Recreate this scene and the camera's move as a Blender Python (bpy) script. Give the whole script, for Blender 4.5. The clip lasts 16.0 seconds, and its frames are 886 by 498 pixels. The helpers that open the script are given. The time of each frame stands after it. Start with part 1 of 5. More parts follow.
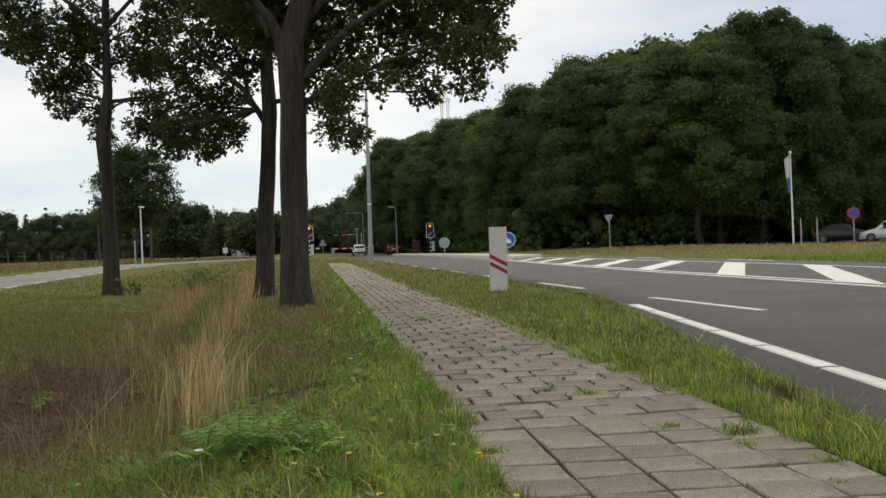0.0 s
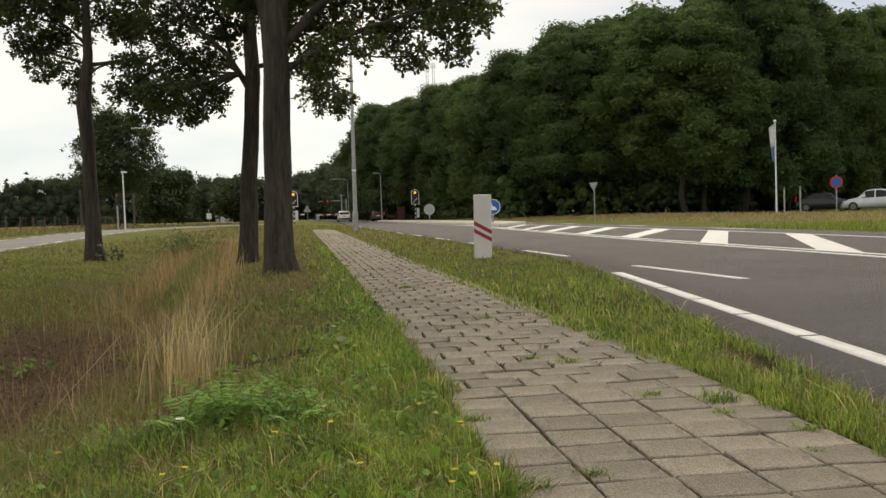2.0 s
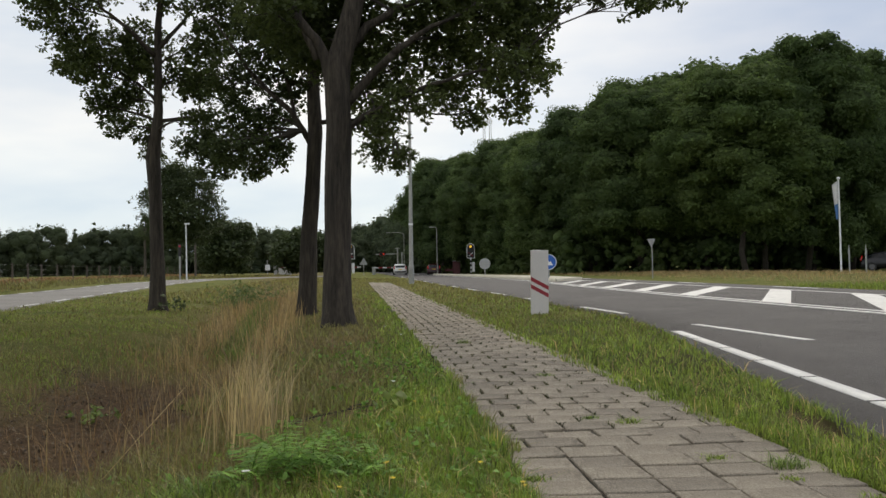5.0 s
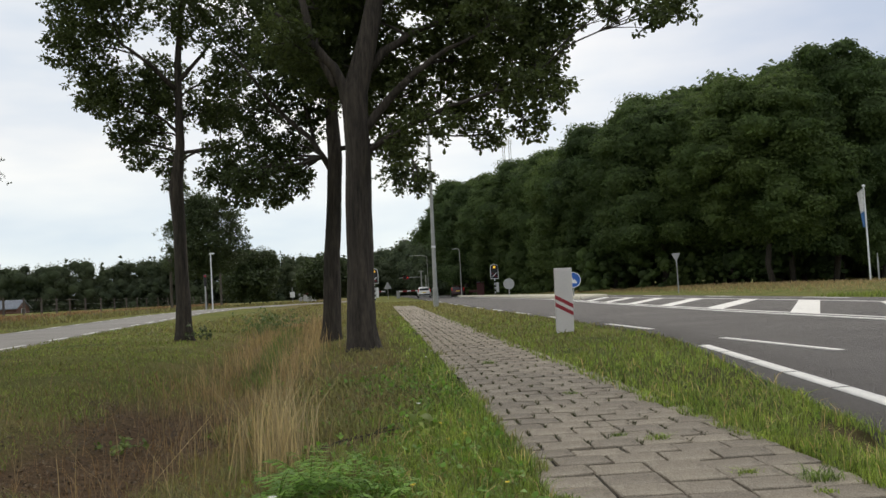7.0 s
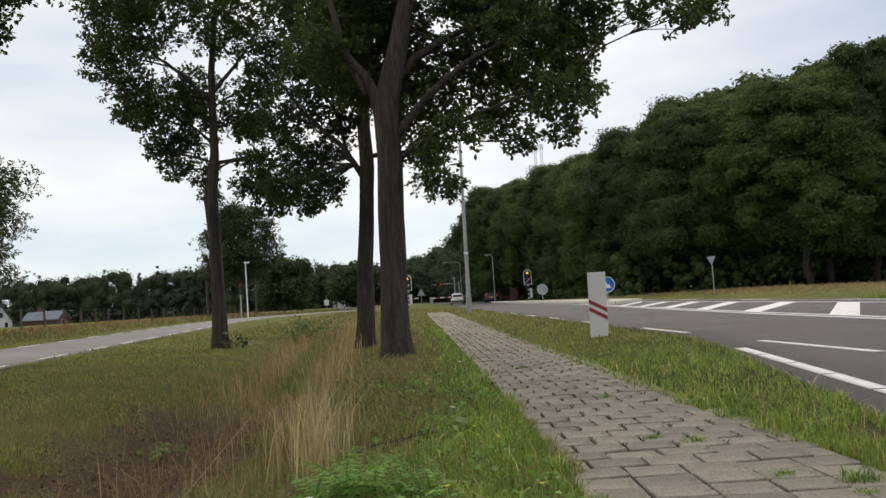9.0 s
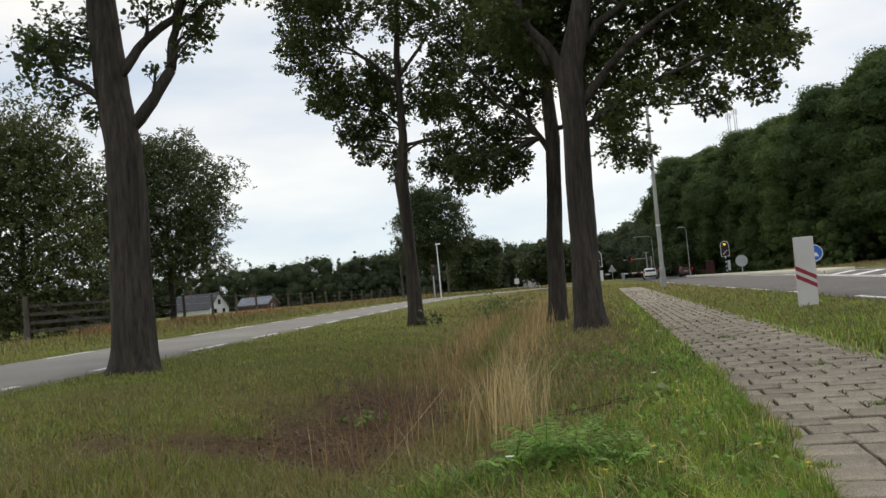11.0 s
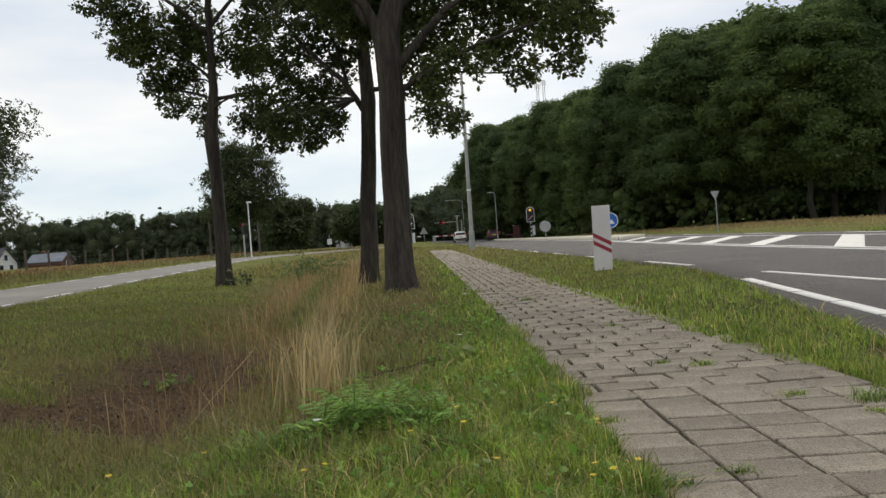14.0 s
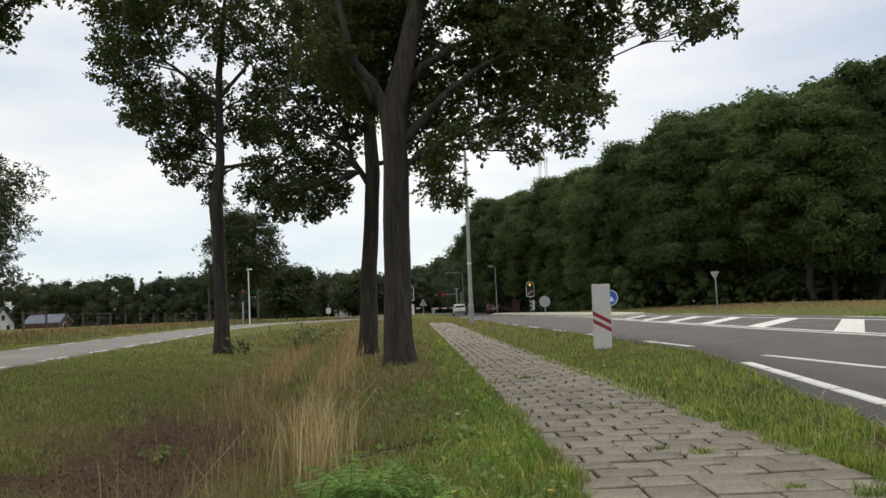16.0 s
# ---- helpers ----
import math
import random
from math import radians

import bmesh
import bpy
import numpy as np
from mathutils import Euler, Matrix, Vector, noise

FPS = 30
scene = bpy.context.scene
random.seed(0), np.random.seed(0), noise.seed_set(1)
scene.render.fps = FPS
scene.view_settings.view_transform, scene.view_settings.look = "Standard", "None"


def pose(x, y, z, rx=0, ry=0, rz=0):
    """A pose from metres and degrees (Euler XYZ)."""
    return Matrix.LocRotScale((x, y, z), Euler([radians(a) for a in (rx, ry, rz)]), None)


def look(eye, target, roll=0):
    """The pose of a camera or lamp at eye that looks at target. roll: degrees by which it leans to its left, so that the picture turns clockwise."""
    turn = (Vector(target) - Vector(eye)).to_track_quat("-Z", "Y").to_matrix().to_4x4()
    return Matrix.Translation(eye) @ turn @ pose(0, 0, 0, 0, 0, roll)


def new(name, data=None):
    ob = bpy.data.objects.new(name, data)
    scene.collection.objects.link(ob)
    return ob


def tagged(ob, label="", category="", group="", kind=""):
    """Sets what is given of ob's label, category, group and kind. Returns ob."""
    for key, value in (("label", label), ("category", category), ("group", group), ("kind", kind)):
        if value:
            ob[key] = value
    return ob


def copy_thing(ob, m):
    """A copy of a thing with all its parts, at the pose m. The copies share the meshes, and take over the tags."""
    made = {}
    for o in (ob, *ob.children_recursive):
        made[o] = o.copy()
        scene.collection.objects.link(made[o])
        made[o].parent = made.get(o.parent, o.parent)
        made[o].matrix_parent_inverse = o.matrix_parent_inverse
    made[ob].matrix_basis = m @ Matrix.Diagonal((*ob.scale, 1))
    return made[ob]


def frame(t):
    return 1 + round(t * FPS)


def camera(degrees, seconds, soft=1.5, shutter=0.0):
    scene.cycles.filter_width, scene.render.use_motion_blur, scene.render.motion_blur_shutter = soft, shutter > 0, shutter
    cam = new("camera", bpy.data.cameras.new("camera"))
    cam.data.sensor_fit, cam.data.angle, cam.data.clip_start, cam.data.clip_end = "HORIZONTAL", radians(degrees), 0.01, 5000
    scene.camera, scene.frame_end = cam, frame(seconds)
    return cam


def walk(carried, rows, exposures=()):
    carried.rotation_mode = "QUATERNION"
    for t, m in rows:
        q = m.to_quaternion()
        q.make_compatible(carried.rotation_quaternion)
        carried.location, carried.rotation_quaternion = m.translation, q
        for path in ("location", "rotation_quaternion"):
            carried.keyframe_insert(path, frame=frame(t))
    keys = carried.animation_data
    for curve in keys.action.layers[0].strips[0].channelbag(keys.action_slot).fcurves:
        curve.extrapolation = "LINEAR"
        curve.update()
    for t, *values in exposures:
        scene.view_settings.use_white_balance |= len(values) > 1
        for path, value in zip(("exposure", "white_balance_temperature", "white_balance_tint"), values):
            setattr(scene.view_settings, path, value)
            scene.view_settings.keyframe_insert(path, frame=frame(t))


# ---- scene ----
cam = camera(53.64, 16.0)
PATH = [
    (0.0, pose(0.000, 0.000, 0.750, 89.84, 2.30, -6.20)),
    (0.5, pose(0.012, -0.004, 0.762, 88.27, 2.40, -6.37)),
    (1.0, pose(0.014, 0.015, 0.760, 86.53, 2.22, -6.67)),
    (1.5, pose(0.011, -0.003, 0.761, 86.29, 2.22, -7.39)),
    (2.0, pose(0.009, 0.013, 0.757, 87.63, 2.02, -7.18)),
    (2.5, pose(0.014, -0.019, 0.766, 90.46, 1.64, -5.29)),
    (3.0, pose(-0.001, 0.005, 0.773, 91.71, 0.26, -3.80)),
    (3.5, pose(-0.012, -0.005, 0.780, 90.48, 0.24, -3.85)),
    (4.0, pose(-0.019, -0.001, 0.779, 90.30, 0.74, -3.38)),
    (4.5, pose(-0.017, -0.016, 0.779, 90.66, 0.92, -3.28)),
    (4.7, pose(-0.024, -0.025, 0.777, 90.91, 1.13, -3.57)),
    (7.0, pose(-0.010, -0.023, 0.766, 92.75, 3.14, -1.99)),
    (7.5, pose(-0.009, -0.010, 0.766, 93.01, 3.26, -1.72)),
    (8.0, pose(-0.006, -0.025, 0.767, 92.89, 3.63, -1.34)),
    (8.5, pose(-0.010, -0.028, 0.764, 92.79, 3.45, -1.14)),
    (9.0, pose(-0.008, -0.043, 0.751, 93.31, 3.75, 0.19)),
    (9.5, pose(-0.034, 0.013, 0.696, 93.67, 4.45, 7.76)),
    (9.7, pose(-0.040, 0.024, 0.682, 92.58, 6.05, 11.44)),
    (10.3, pose(-0.038, 0.026, 0.680, 92.40, 5.20, 13.60)),
    (11.0, pose(-0.034, 0.030, 0.680, 92.90, 5.30, 12.60)),
    (11.8, pose(-0.031, 0.032, 0.682, 93.36, 6.62, 8.87)),
    (12.0, pose(-0.031, 0.022, 0.684, 92.79, 6.45, 7.09)),
    (12.5, pose(-0.023, 0.014, 0.686, 91.06, 6.65, 4.06)),
    (13.0, pose(-0.016, 0.009, 0.693, 90.21, 6.26, 2.30)),
    (13.5, pose(-0.022, 0.017, 0.695, 89.38, 5.49, 1.15)),
    (14.0, pose(-0.027, 0.029, 0.691, 89.31, 4.30, 0.37)),
    (14.5, pose(-0.031, 0.014, 0.697, 90.75, 3.65, 0.36)),
    (15.0, pose(-0.030, 0.010, 0.696, 92.52, 3.40, 1.58)),
    (15.5, pose(-0.031, -0.010, 0.707, 93.55, 2.99, 1.79)),
    (16.0, pose(-0.035, -0.000, 0.725, 94.01, 2.69, 0.31)),
]
walk(cam, PATH, [(0, 0.16, 7050, 10), (1.0, 0.28, 7600, 10), (1.5, 0.3, 7750, 10), (2.0, 0.3, 7750, 10), (3.0, 0.16, 7000, 10), (4.5, 0.14, 6900, 10), (9.0, 0.2, 6850, 10), (16.0, 0.2, 6900, 10)])

# ---- world and light: bright overcast evening sky ----
world = bpy.data.worlds.new("overcast_sky")
scene.world = world
world.use_nodes = True
wn, wl = world.node_tree.nodes, world.node_tree.links
wbg = wn["Background"]
SUN_EL, SUN_AZ = radians(38), radians(20)
wsky = wn.new("ShaderNodeTexSky")
wsky.sky_type = 'NISHITA'
wsky.sun_disc = False
wsky.sun_elevation, wsky.sun_rotation = SUN_EL, SUN_AZ
wco = wn.new("ShaderNodeTexCoord")
wmap = wn.new("ShaderNodeMapping")
wmap.inputs["Scale"].default_value = (1.0, 1.0, 3.6)
wmap.inputs["Location"].default_value = (0.35, 0.1, 0.2)
wl.new(wco.outputs["Generated"], wmap.inputs["Vector"])
wnoise = wn.new("ShaderNodeTexNoise")
wnoise.inputs["Scale"].default_value = 1.9
wnoise.inputs["Detail"].default_value = 5
wnoise.inputs["Roughness"].default_value = 0.5
wl.new(wmap.outputs["Vector"], wnoise.inputs["Vector"])
wramp = wn.new("ShaderNodeValToRGB")
wramp.color_ramp.elements[0].position, wramp.color_ramp.elements[0].color = 0.37, (0.52, 0.605, 0.73, 1)
wramp.color_ramp.elements[1].position, wramp.color_ramp.elements[1].color = 0.6, (0.845, 0.845, 0.85, 1)
wl.new(wnoise.outputs["Fac"], wramp.inputs["Fac"])
wmix = wn.new("ShaderNodeMix")
wmix.data_type = 'RGBA'
wmix.inputs["Factor"].default_value = 0.985
wl.new(wsky.outputs["Color"], wmix.inputs["A"])
wl.new(wramp.outputs["Color"], wmix.inputs["B"])
wsep = wn.new("ShaderNodeSeparateXYZ")
wl.new(wco.outputs["Generated"], wsep.inputs["Vector"])


def sky_tint(source, component, lo, hi, near, far):
    """Multiplies the sky by a tint that changes slowly along one direction."""
    r = wn.new("ShaderNodeMapRange")
    r.interpolation_type = 'SMOOTHSTEP'
    r.inputs["From Min"].default_value, r.inputs["From Max"].default_value = lo, hi
    wl.new(wsep.outputs[component], r.inputs["Value"])
    t = wn.new("ShaderNodeMix")
    t.data_type = 'RGBA'
    t.inputs["A"].default_value, t.inputs["B"].default_value = (*near, 1), (*far, 1)
    wl.new(r.outputs["Result"], t.inputs["Factor"])
    m = wn.new("ShaderNodeMix")
    m.data_type, m.blend_type = 'RGBA', 'MULTIPLY'
    m.inputs["Factor"].default_value = 1.0
    wl.new(source, m.inputs["A"])
    wl.new(t.outputs["Result"], m.inputs["B"])
    return m.outputs["Result"]


wtint = sky_tint(wmix.outputs["Result"], "X", 0.12, 0.5, (1.0, 1.0, 0.99), (0.76, 0.78, 0.84))
wtint = sky_tint(wtint, "Z", 0.02, 0.2, (0.84, 0.93, 1.0), (1.0, 1.0, 1.0))
wl.new(wtint, wbg.inputs["Color"])
wbg.inputs["Strength"].default_value = 0.97

sun_data = bpy.data.lights.new("sun", "SUN")
sun_data.energy, sun_data.angle, sun_data.color = 1.1, radians(25), (1.0, 0.93, 0.82)
sun = new("sun", sun_data)
sun.matrix_world = look((0, 0, 40), (-40 * math.sin(SUN_AZ) / math.tan(SUN_EL), -40 * math.cos(SUN_AZ) / math.tan(SUN_EL), 0))


# ---- materials ----
def ramp_colour(nt, fac, stops):
    r = nt.nodes.new("ShaderNodeValToRGB")
    while len(r.color_ramp.elements) < len(stops):
        r.color_ramp.elements.new(0.5)
    for e, (p, c) in zip(r.color_ramp.elements, stops):
        e.position, e.color = p, (*c, 1)
    nt.links.new(fac, r.inputs["Fac"])
    return r.outputs["Color"]


def noise_node(nt, vec, scale, detail=4, rough=0.6):
    n = nt.nodes.new("ShaderNodeTexNoise")
    n.inputs["Scale"].default_value, n.inputs["Detail"].default_value, n.inputs["Roughness"].default_value = scale, detail, rough
    nt.links.new(vec, n.inputs["Vector"])
    return n.outputs["Fac"]


def blend(nt, fac, a, b, mode='MIX'):
    m = nt.nodes.new("ShaderNodeMix")
    m.data_type, m.blend_type = 'RGBA', mode
    for sock, val in ((m.inputs["Factor"], fac), (m.inputs["A"], a), (m.inputs["B"], b)):
        if isinstance(val, (int, float)):
            sock.default_value = val
        elif isinstance(val, tuple):
            sock.default_value = (*val, 1)
        else:
            nt.links.new(val, sock)
    return m.outputs["Result"]


def material(name, colours, big=1.0, fine=30.0, rough=0.8, bump=0.0, metal=0.0, stretch=(1, 1, 1), vary=0.0, island=0.0, dirt=None, grain=0.25):
    """Procedural surface: two scales of noise between two colours, fine relief, optional variation per object or island."""
    m = bpy.data.materials.new(name)
    m.use_nodes = True
    nt = m.node_tree
    bsdf = nt.nodes["Principled BSDF"]
    co = nt.nodes.new("ShaderNodeTexCoord")
    mp = nt.nodes.new("ShaderNodeMapping")
    mp.inputs["Scale"].default_value = stretch
    nt.links.new(co.outputs["Object"], mp.inputs["Vector"])
    v = mp.outputs["Vector"]
    a = noise_node(nt, v, big)
    b = noise_node(nt, v, fine, 3, 0.7)
    lo, hi = colours
    c = ramp_colour(nt, a, [(0.3, lo), (0.7, hi)])
    f = ramp_colour(nt, b, [(0.25, (1 - grain,) * 3), (0.75, (1 + grain * 0.85,) * 3)])
    c = blend(nt, 1.0, c, f, 'MULTIPLY')
    if dirt:
        d = noise_node(nt, v, big * 3.1, 5, 0.7)
        k = ramp_colour(nt, d, [(0.52, (0, 0, 0)), (0.66, (1, 1, 1))])
        sc = nt.nodes.new("ShaderNodeMath")
        sc.operation = 'MULTIPLY'
        sc.inputs[1].default_value = 0.7
        nt.links.new(k, sc.inputs[0])
        c = blend(nt, sc.outputs[0], c, dirt)
    if vary:
        oi = nt.nodes.new("ShaderNodeObjectInfo")
        c = blend(nt, 1.0, c, ramp_colour(nt, oi.outputs["Random"], [(0, (1 - vary, 1 - vary, 1 - vary)), (1, (1 + vary, 1 + vary, 1 + vary * 0.9))]), 'MULTIPLY')
    if island:
        g = nt.nodes.new("ShaderNodeNewGeometry")
        c = blend(nt, 1.0, c, ramp_colour(nt, g.outputs["Random Per Island"], [(0, (1 - island, 1 - island, 1 - island)), (1, (1 + island, 1 + island, 1 + island * 0.8))]), 'MULTIPLY')
    nt.links.new(c, bsdf.inputs["Base Color"])
    bsdf.inputs["Roughness"].default_value, bsdf.inputs["Metallic"].default_value = rough, metal
    if bump:
        bn = nt.nodes.new("ShaderNodeBump")
        bn.inputs["Strength"].default_value, bn.inputs["Distance"].default_value = bump, 0.02
        nt.links.new(b, bn.inputs["Height"])
        nt.links.new(bn.outputs["Normal"], bsdf.inputs["Normal"])
    return m


def leaf_material(name, lo, hi, translucent=0.3, island=0.35, rough=0.6, big=0.35):
    m = bpy.data.materials.new(name)
    m.use_nodes = True
    nt = m.node_tree
    bsdf, out = nt.nodes["Principled BSDF"], nt.nodes["Material Output"]
    co = nt.nodes.new("ShaderNodeTexCoord")
    a = noise_node(nt, co.outputs["Object"], big, 3)
    c = ramp_colour(nt, a, [(0.3, lo), (0.7, hi)])
    g = nt.nodes.new("ShaderNodeNewGeometry")
    c = blend(nt, 1.0, c, ramp_colour(nt, g.outputs["Random Per Island"], [(0, (1 - island,) * 3), (1, (1 + island, 1 + island, 1 + island * 0.4))]), 'MULTIPLY')
    oi = nt.nodes.new("ShaderNodeObjectInfo")
    c = blend(nt, 1.0, c, ramp_colour(nt, oi.outputs["Random"], [(0, (0.8, 0.83, 0.85)), (1, (1.2, 1.15, 1.0))]), 'MULTIPLY')
    nt.links.new(c, bsdf.inputs["Base Color"])
    bsdf.inputs["Roughness"].default_value = rough
    tr = nt.nodes.new("ShaderNodeBsdfTranslucent")
    nt.links.new(c, tr.inputs["Color"])
    mx = nt.nodes.new("ShaderNodeMixShader")
    mx.inputs[0].default_value = translucent
    nt.links.new(bsdf.outputs[0], mx.inputs[1])
    nt.links.new(tr.outputs[0], mx.inputs[2])
    nt.links.new(mx.outputs[0], out.inputs["Surface"])
    return m


def plain(name, colour, rough=0.5, metal=0.0):
    return material(name, (tuple(c * 0.9 for c in colour), tuple(min(1, c * 1.08) for c in colour)), 4.0, 60.0, rough, 0.0, metal, grain=0.04)


def lit(name, colour, strength):
    m = bpy.data.materials.new(name)
    m.use_nodes = True
    b = m.node_tree.nodes["Principled BSDF"]
    b.inputs["Base Color"].default_value = (*colour, 1)
    b.inputs["Emission Color"].default_value = (*colour, 1)
    b.inputs["Emission Strength"].default_value = strength
    return m


ASPHALT = material("asphalt", ((0.064, 0.058, 0.055), (0.102, 0.093, 0.088)), 0.6, 80, 0.78, 1.0, grain=0.7)
ASPHALT_OLD = material("asphalt_pale", ((0.22, 0.205, 0.185), (0.29, 0.275, 0.25)), 0.5, 90, 0.9, 0.4)
PAINT = material("road_paint", ((0.62, 0.61, 0.58), (0.78, 0.77, 0.73)), 1.5, 80, 0.6, 0.2, dirt=(0.42, 0.41, 0.39))
CONCRETE = material("paver_concrete", ((0.28, 0.238, 0.184), (0.435, 0.375, 0.296)), 5.0, 110, 0.9, 0.9, vary=0.18, island=0.1, grain=0.45, dirt=(0.2, 0.17, 0.135))
ISLAND_STONE = material("pale_paving", ((0.52, 0.48, 0.37), (0.68, 0.63, 0.5)), 1.0, 30, 0.9, 0.2)
SAND = material("joint_soil", ((0.025, 0.021, 0.015), (0.055, 0.048, 0.032)), 2.0, 60, 1.0, 0.6)
BARK = material("oak_bark", ((0.026, 0.021, 0.016), (0.068, 0.055, 0.042)), 2.0, 11, 0.95, 1.0, stretch=(2.4, 2.4, 0.3), grain=0.8)
TWIG = material("twig_bark", ((0.03, 0.025, 0.02), (0.06, 0.05, 0.04)), 3.0, 30, 0.95, 0.4)
LEAF = leaf_material("oak_leaf", (0.055, 0.078, 0.028), (0.1, 0.13, 0.045), 0.5)
FOREST_LEAF = leaf_material("forest_leaf", (0.062, 0.106, 0.036), (0.122, 0.176, 0.066), 0.5, 0.3, 0.85, 0.2)
# leaf colour of the far woods, greyed and blued to paint in distance haze
HAZED_LEAF = leaf_material("hazed_leaf", (0.062, 0.088, 0.05), (0.098, 0.125, 0.07), 0.45, 0.22, 0.95, 0.12)
BUSH_LEAF = leaf_material("bush_leaf", (0.05, 0.075, 0.028), (0.09, 0.12, 0.05), 0.25, 0.35)
GRASS = leaf_material("green_grass", (0.145, 0.225, 0.04), (0.29, 0.345, 0.08), 0.3, 0.36, big=1.6)
LUSH = leaf_material("lush_grass", (0.085, 0.165, 0.03), (0.33, 0.42, 0.1), 0.35, 0.7, 0.42, big=3.0)
MIXED = leaf_material("mixed_grass", (0.26, 0.2, 0.09), (0.25, 0.265, 0.09), 0.25, 0.5, big=0.9)
STRAW = leaf_material("dry_straw", (0.4, 0.285, 0.145), (0.66, 0.51, 0.29), 0.25, 0.35, big=1.5)
TAN = leaf_material("tan_straw", (0.3, 0.205, 0.105), (0.52, 0.38, 0.21), 0.25, 0.4, big=1.5)
RUST = leaf_material("brown_stalk", (0.17, 0.095, 0.05), (0.34, 0.22, 0.12), 0.2, 0.35, big=1.5)
WEED = leaf_material("weed_leaf", (0.085, 0.14, 0.035), (0.18, 0.24, 0.075), 0.3, 0.4, big=3.0)
GALV = material("galvanised_steel", ((0.3, 0.3, 0.29), (0.42, 0.42, 0.4)), 2.0, 50, 0.5, 0.1, 0.5)
WHITE = material("white_panel", ((0.68, 0.64, 0.62), (0.75, 0.71, 0.69)), 2.0, 30, 0.45, grain=0.05)
RED = plain("red_film", (0.32, 0.02, 0.035), 0.4)
BLUE = plain("blue_film", (0.01, 0.1, 0.42), 0.4)
SIGN_WHITE = plain("white_film", (0.75, 0.76, 0.78), 0.4)
GREY = plain("grey_back", (0.33, 0.34, 0.34), 0.5)
BLACK = plain("black_plastic", (0.015, 0.015, 0.016), 0.5)
WOOD = material("grey_post_wood", ((0.07, 0.06, 0.048), (0.14, 0.12, 0.1)), 2.0, 30, 0.95, 0.5, stretch=(2, 2, 0.3))
RUBBER = plain("tyre_rubber", (0.02, 0.02, 0.02), 0.8)
GLASS_DARK = plain("car_glass", (0.02, 0.025, 0.03), 0.08)
CHROME = plain("alloy", (0.55, 0.55, 0.56), 0.3, 0.9)
AMBER_LIT = lit("amber_lamp", (1.0, 0.55, 0.05), 0.6)
RED_LIT = lit("red_lamp", (1.0, 0.06, 0.03), 0.3)
TAIL = plain("tail_light", (0.5, 0.012, 0.012), 0.2)


# ---- building helpers ----
def finish(bm, name, material_, smooth=False):
    me = bpy.data.meshes.new(name)
    bm.normal_update()
    bm.to_mesh(me)
    bm.free()
    me.materials.append(material_)
    if smooth:
        me.polygons.foreach_set("use_smooth", [True] * len(me.polygons))
    return me


def part(name, bm, material_, parent, label="", smooth=False):
    ob = new(name, finish(bm, name, material_, smooth))
    ob.parent = parent
    return tagged(ob, label)


def thing(name, label, category, m, group="", kind=""):
    ob = new(name)
    ob.empty_display_size = 0.2
    ob.matrix_world = m
    return tagged(ob, label, category, group, kind)


def numpy_mesh(name, verts, quads, material_, tris=None, smooth=False):
    me = bpy.data.meshes.new(name)
    nq, ntri = len(quads), 0 if tris is None else len(tris)
    me.vertices.add(len(verts))
    me.vertices.foreach_set("co", np.asarray(verts, np.float32).ravel())
    loops = np.asarray(quads, np.int32).ravel()
    starts = np.arange(nq) * 4
    if ntri:
        starts = np.concatenate([starts, nq * 4 + np.arange(ntri) * 3])
        loops = np.concatenate([loops, np.asarray(tris, np.int32).ravel()])
    me.loops.add(len(loops))
    me.loops.foreach_set("vertex_index", loops.astype(np.int32))
    me.polygons.add(nq + ntri)
    me.polygons.foreach_set("loop_start", starts.astype(np.int32))
    if smooth:
        me.polygons.foreach_set("use_smooth", np.ones(nq + ntri, bool))
    me.update(calc_edges=True)
    me.validate()
    me.materials.append(material_)
    return me


def box(bm, size, at=(0, 0, 0), bevel=0.0, rot=None):
    r = bmesh.ops.create_cube(bm, size=1)
    vs = r["verts"]
    bmesh.ops.scale(bm, vec=size, verts=vs)
    if bevel:
        es = list({e for v in vs for e in v.link_edges})
        r2 = bmesh.ops.bevel(bm, geom=es, offset=bevel, segments=2, affect='EDGES', profile=0.5)
        vs = list({v for f in r2["faces"] for v in f.verts} | {v for v in vs if v.is_valid})
    if rot:
        bmesh.ops.rotate(bm, cent=(0, 0, 0), matrix=Euler(rot).to_matrix(), verts=vs)
    bmesh.ops.translate(bm, vec=at, verts=vs)
    return vs


def tube(bm, pts, radii, sides=10, cap=True, wob=0.0, seed=0):
    """A tapered tube along points, with optional uneven section."""
    rng = random.Random(seed)
    rings = []
    pts = [Vector(p) for p in pts]
    prev = None
    for i, p in enumerate(pts):
        d = (pts[min(i + 1, len(pts) - 1)] - pts[max(i - 1, 0)]).normalized()
        side = Vector((1, 0, 0)) if abs(d.x) < 0.9 else Vector((0, 1, 0))
        u = d.cross(side).normalized() if prev is None else (prev - d * prev.dot(d)).normalized()
        prev = u
        w = d.cross(u)
        rings.append([bm.verts.new(p + (u * math.cos(a) + w * math.sin(a)) * radii[i] * (1 + rng.uniform(-wob, wob)))
                      for a in (2 * math.pi * k / sides for k in range(sides))])
    for a, b in zip(rings, rings[1:]):
        for k in range(sides):
            bm.faces.new((a[k], a[(k + 1) % sides], b[(k + 1) % sides], b[k]))
    if cap:
        bm.faces.new(list(reversed(rings[0])))
        bm.faces.new(rings[-1])
    return rings


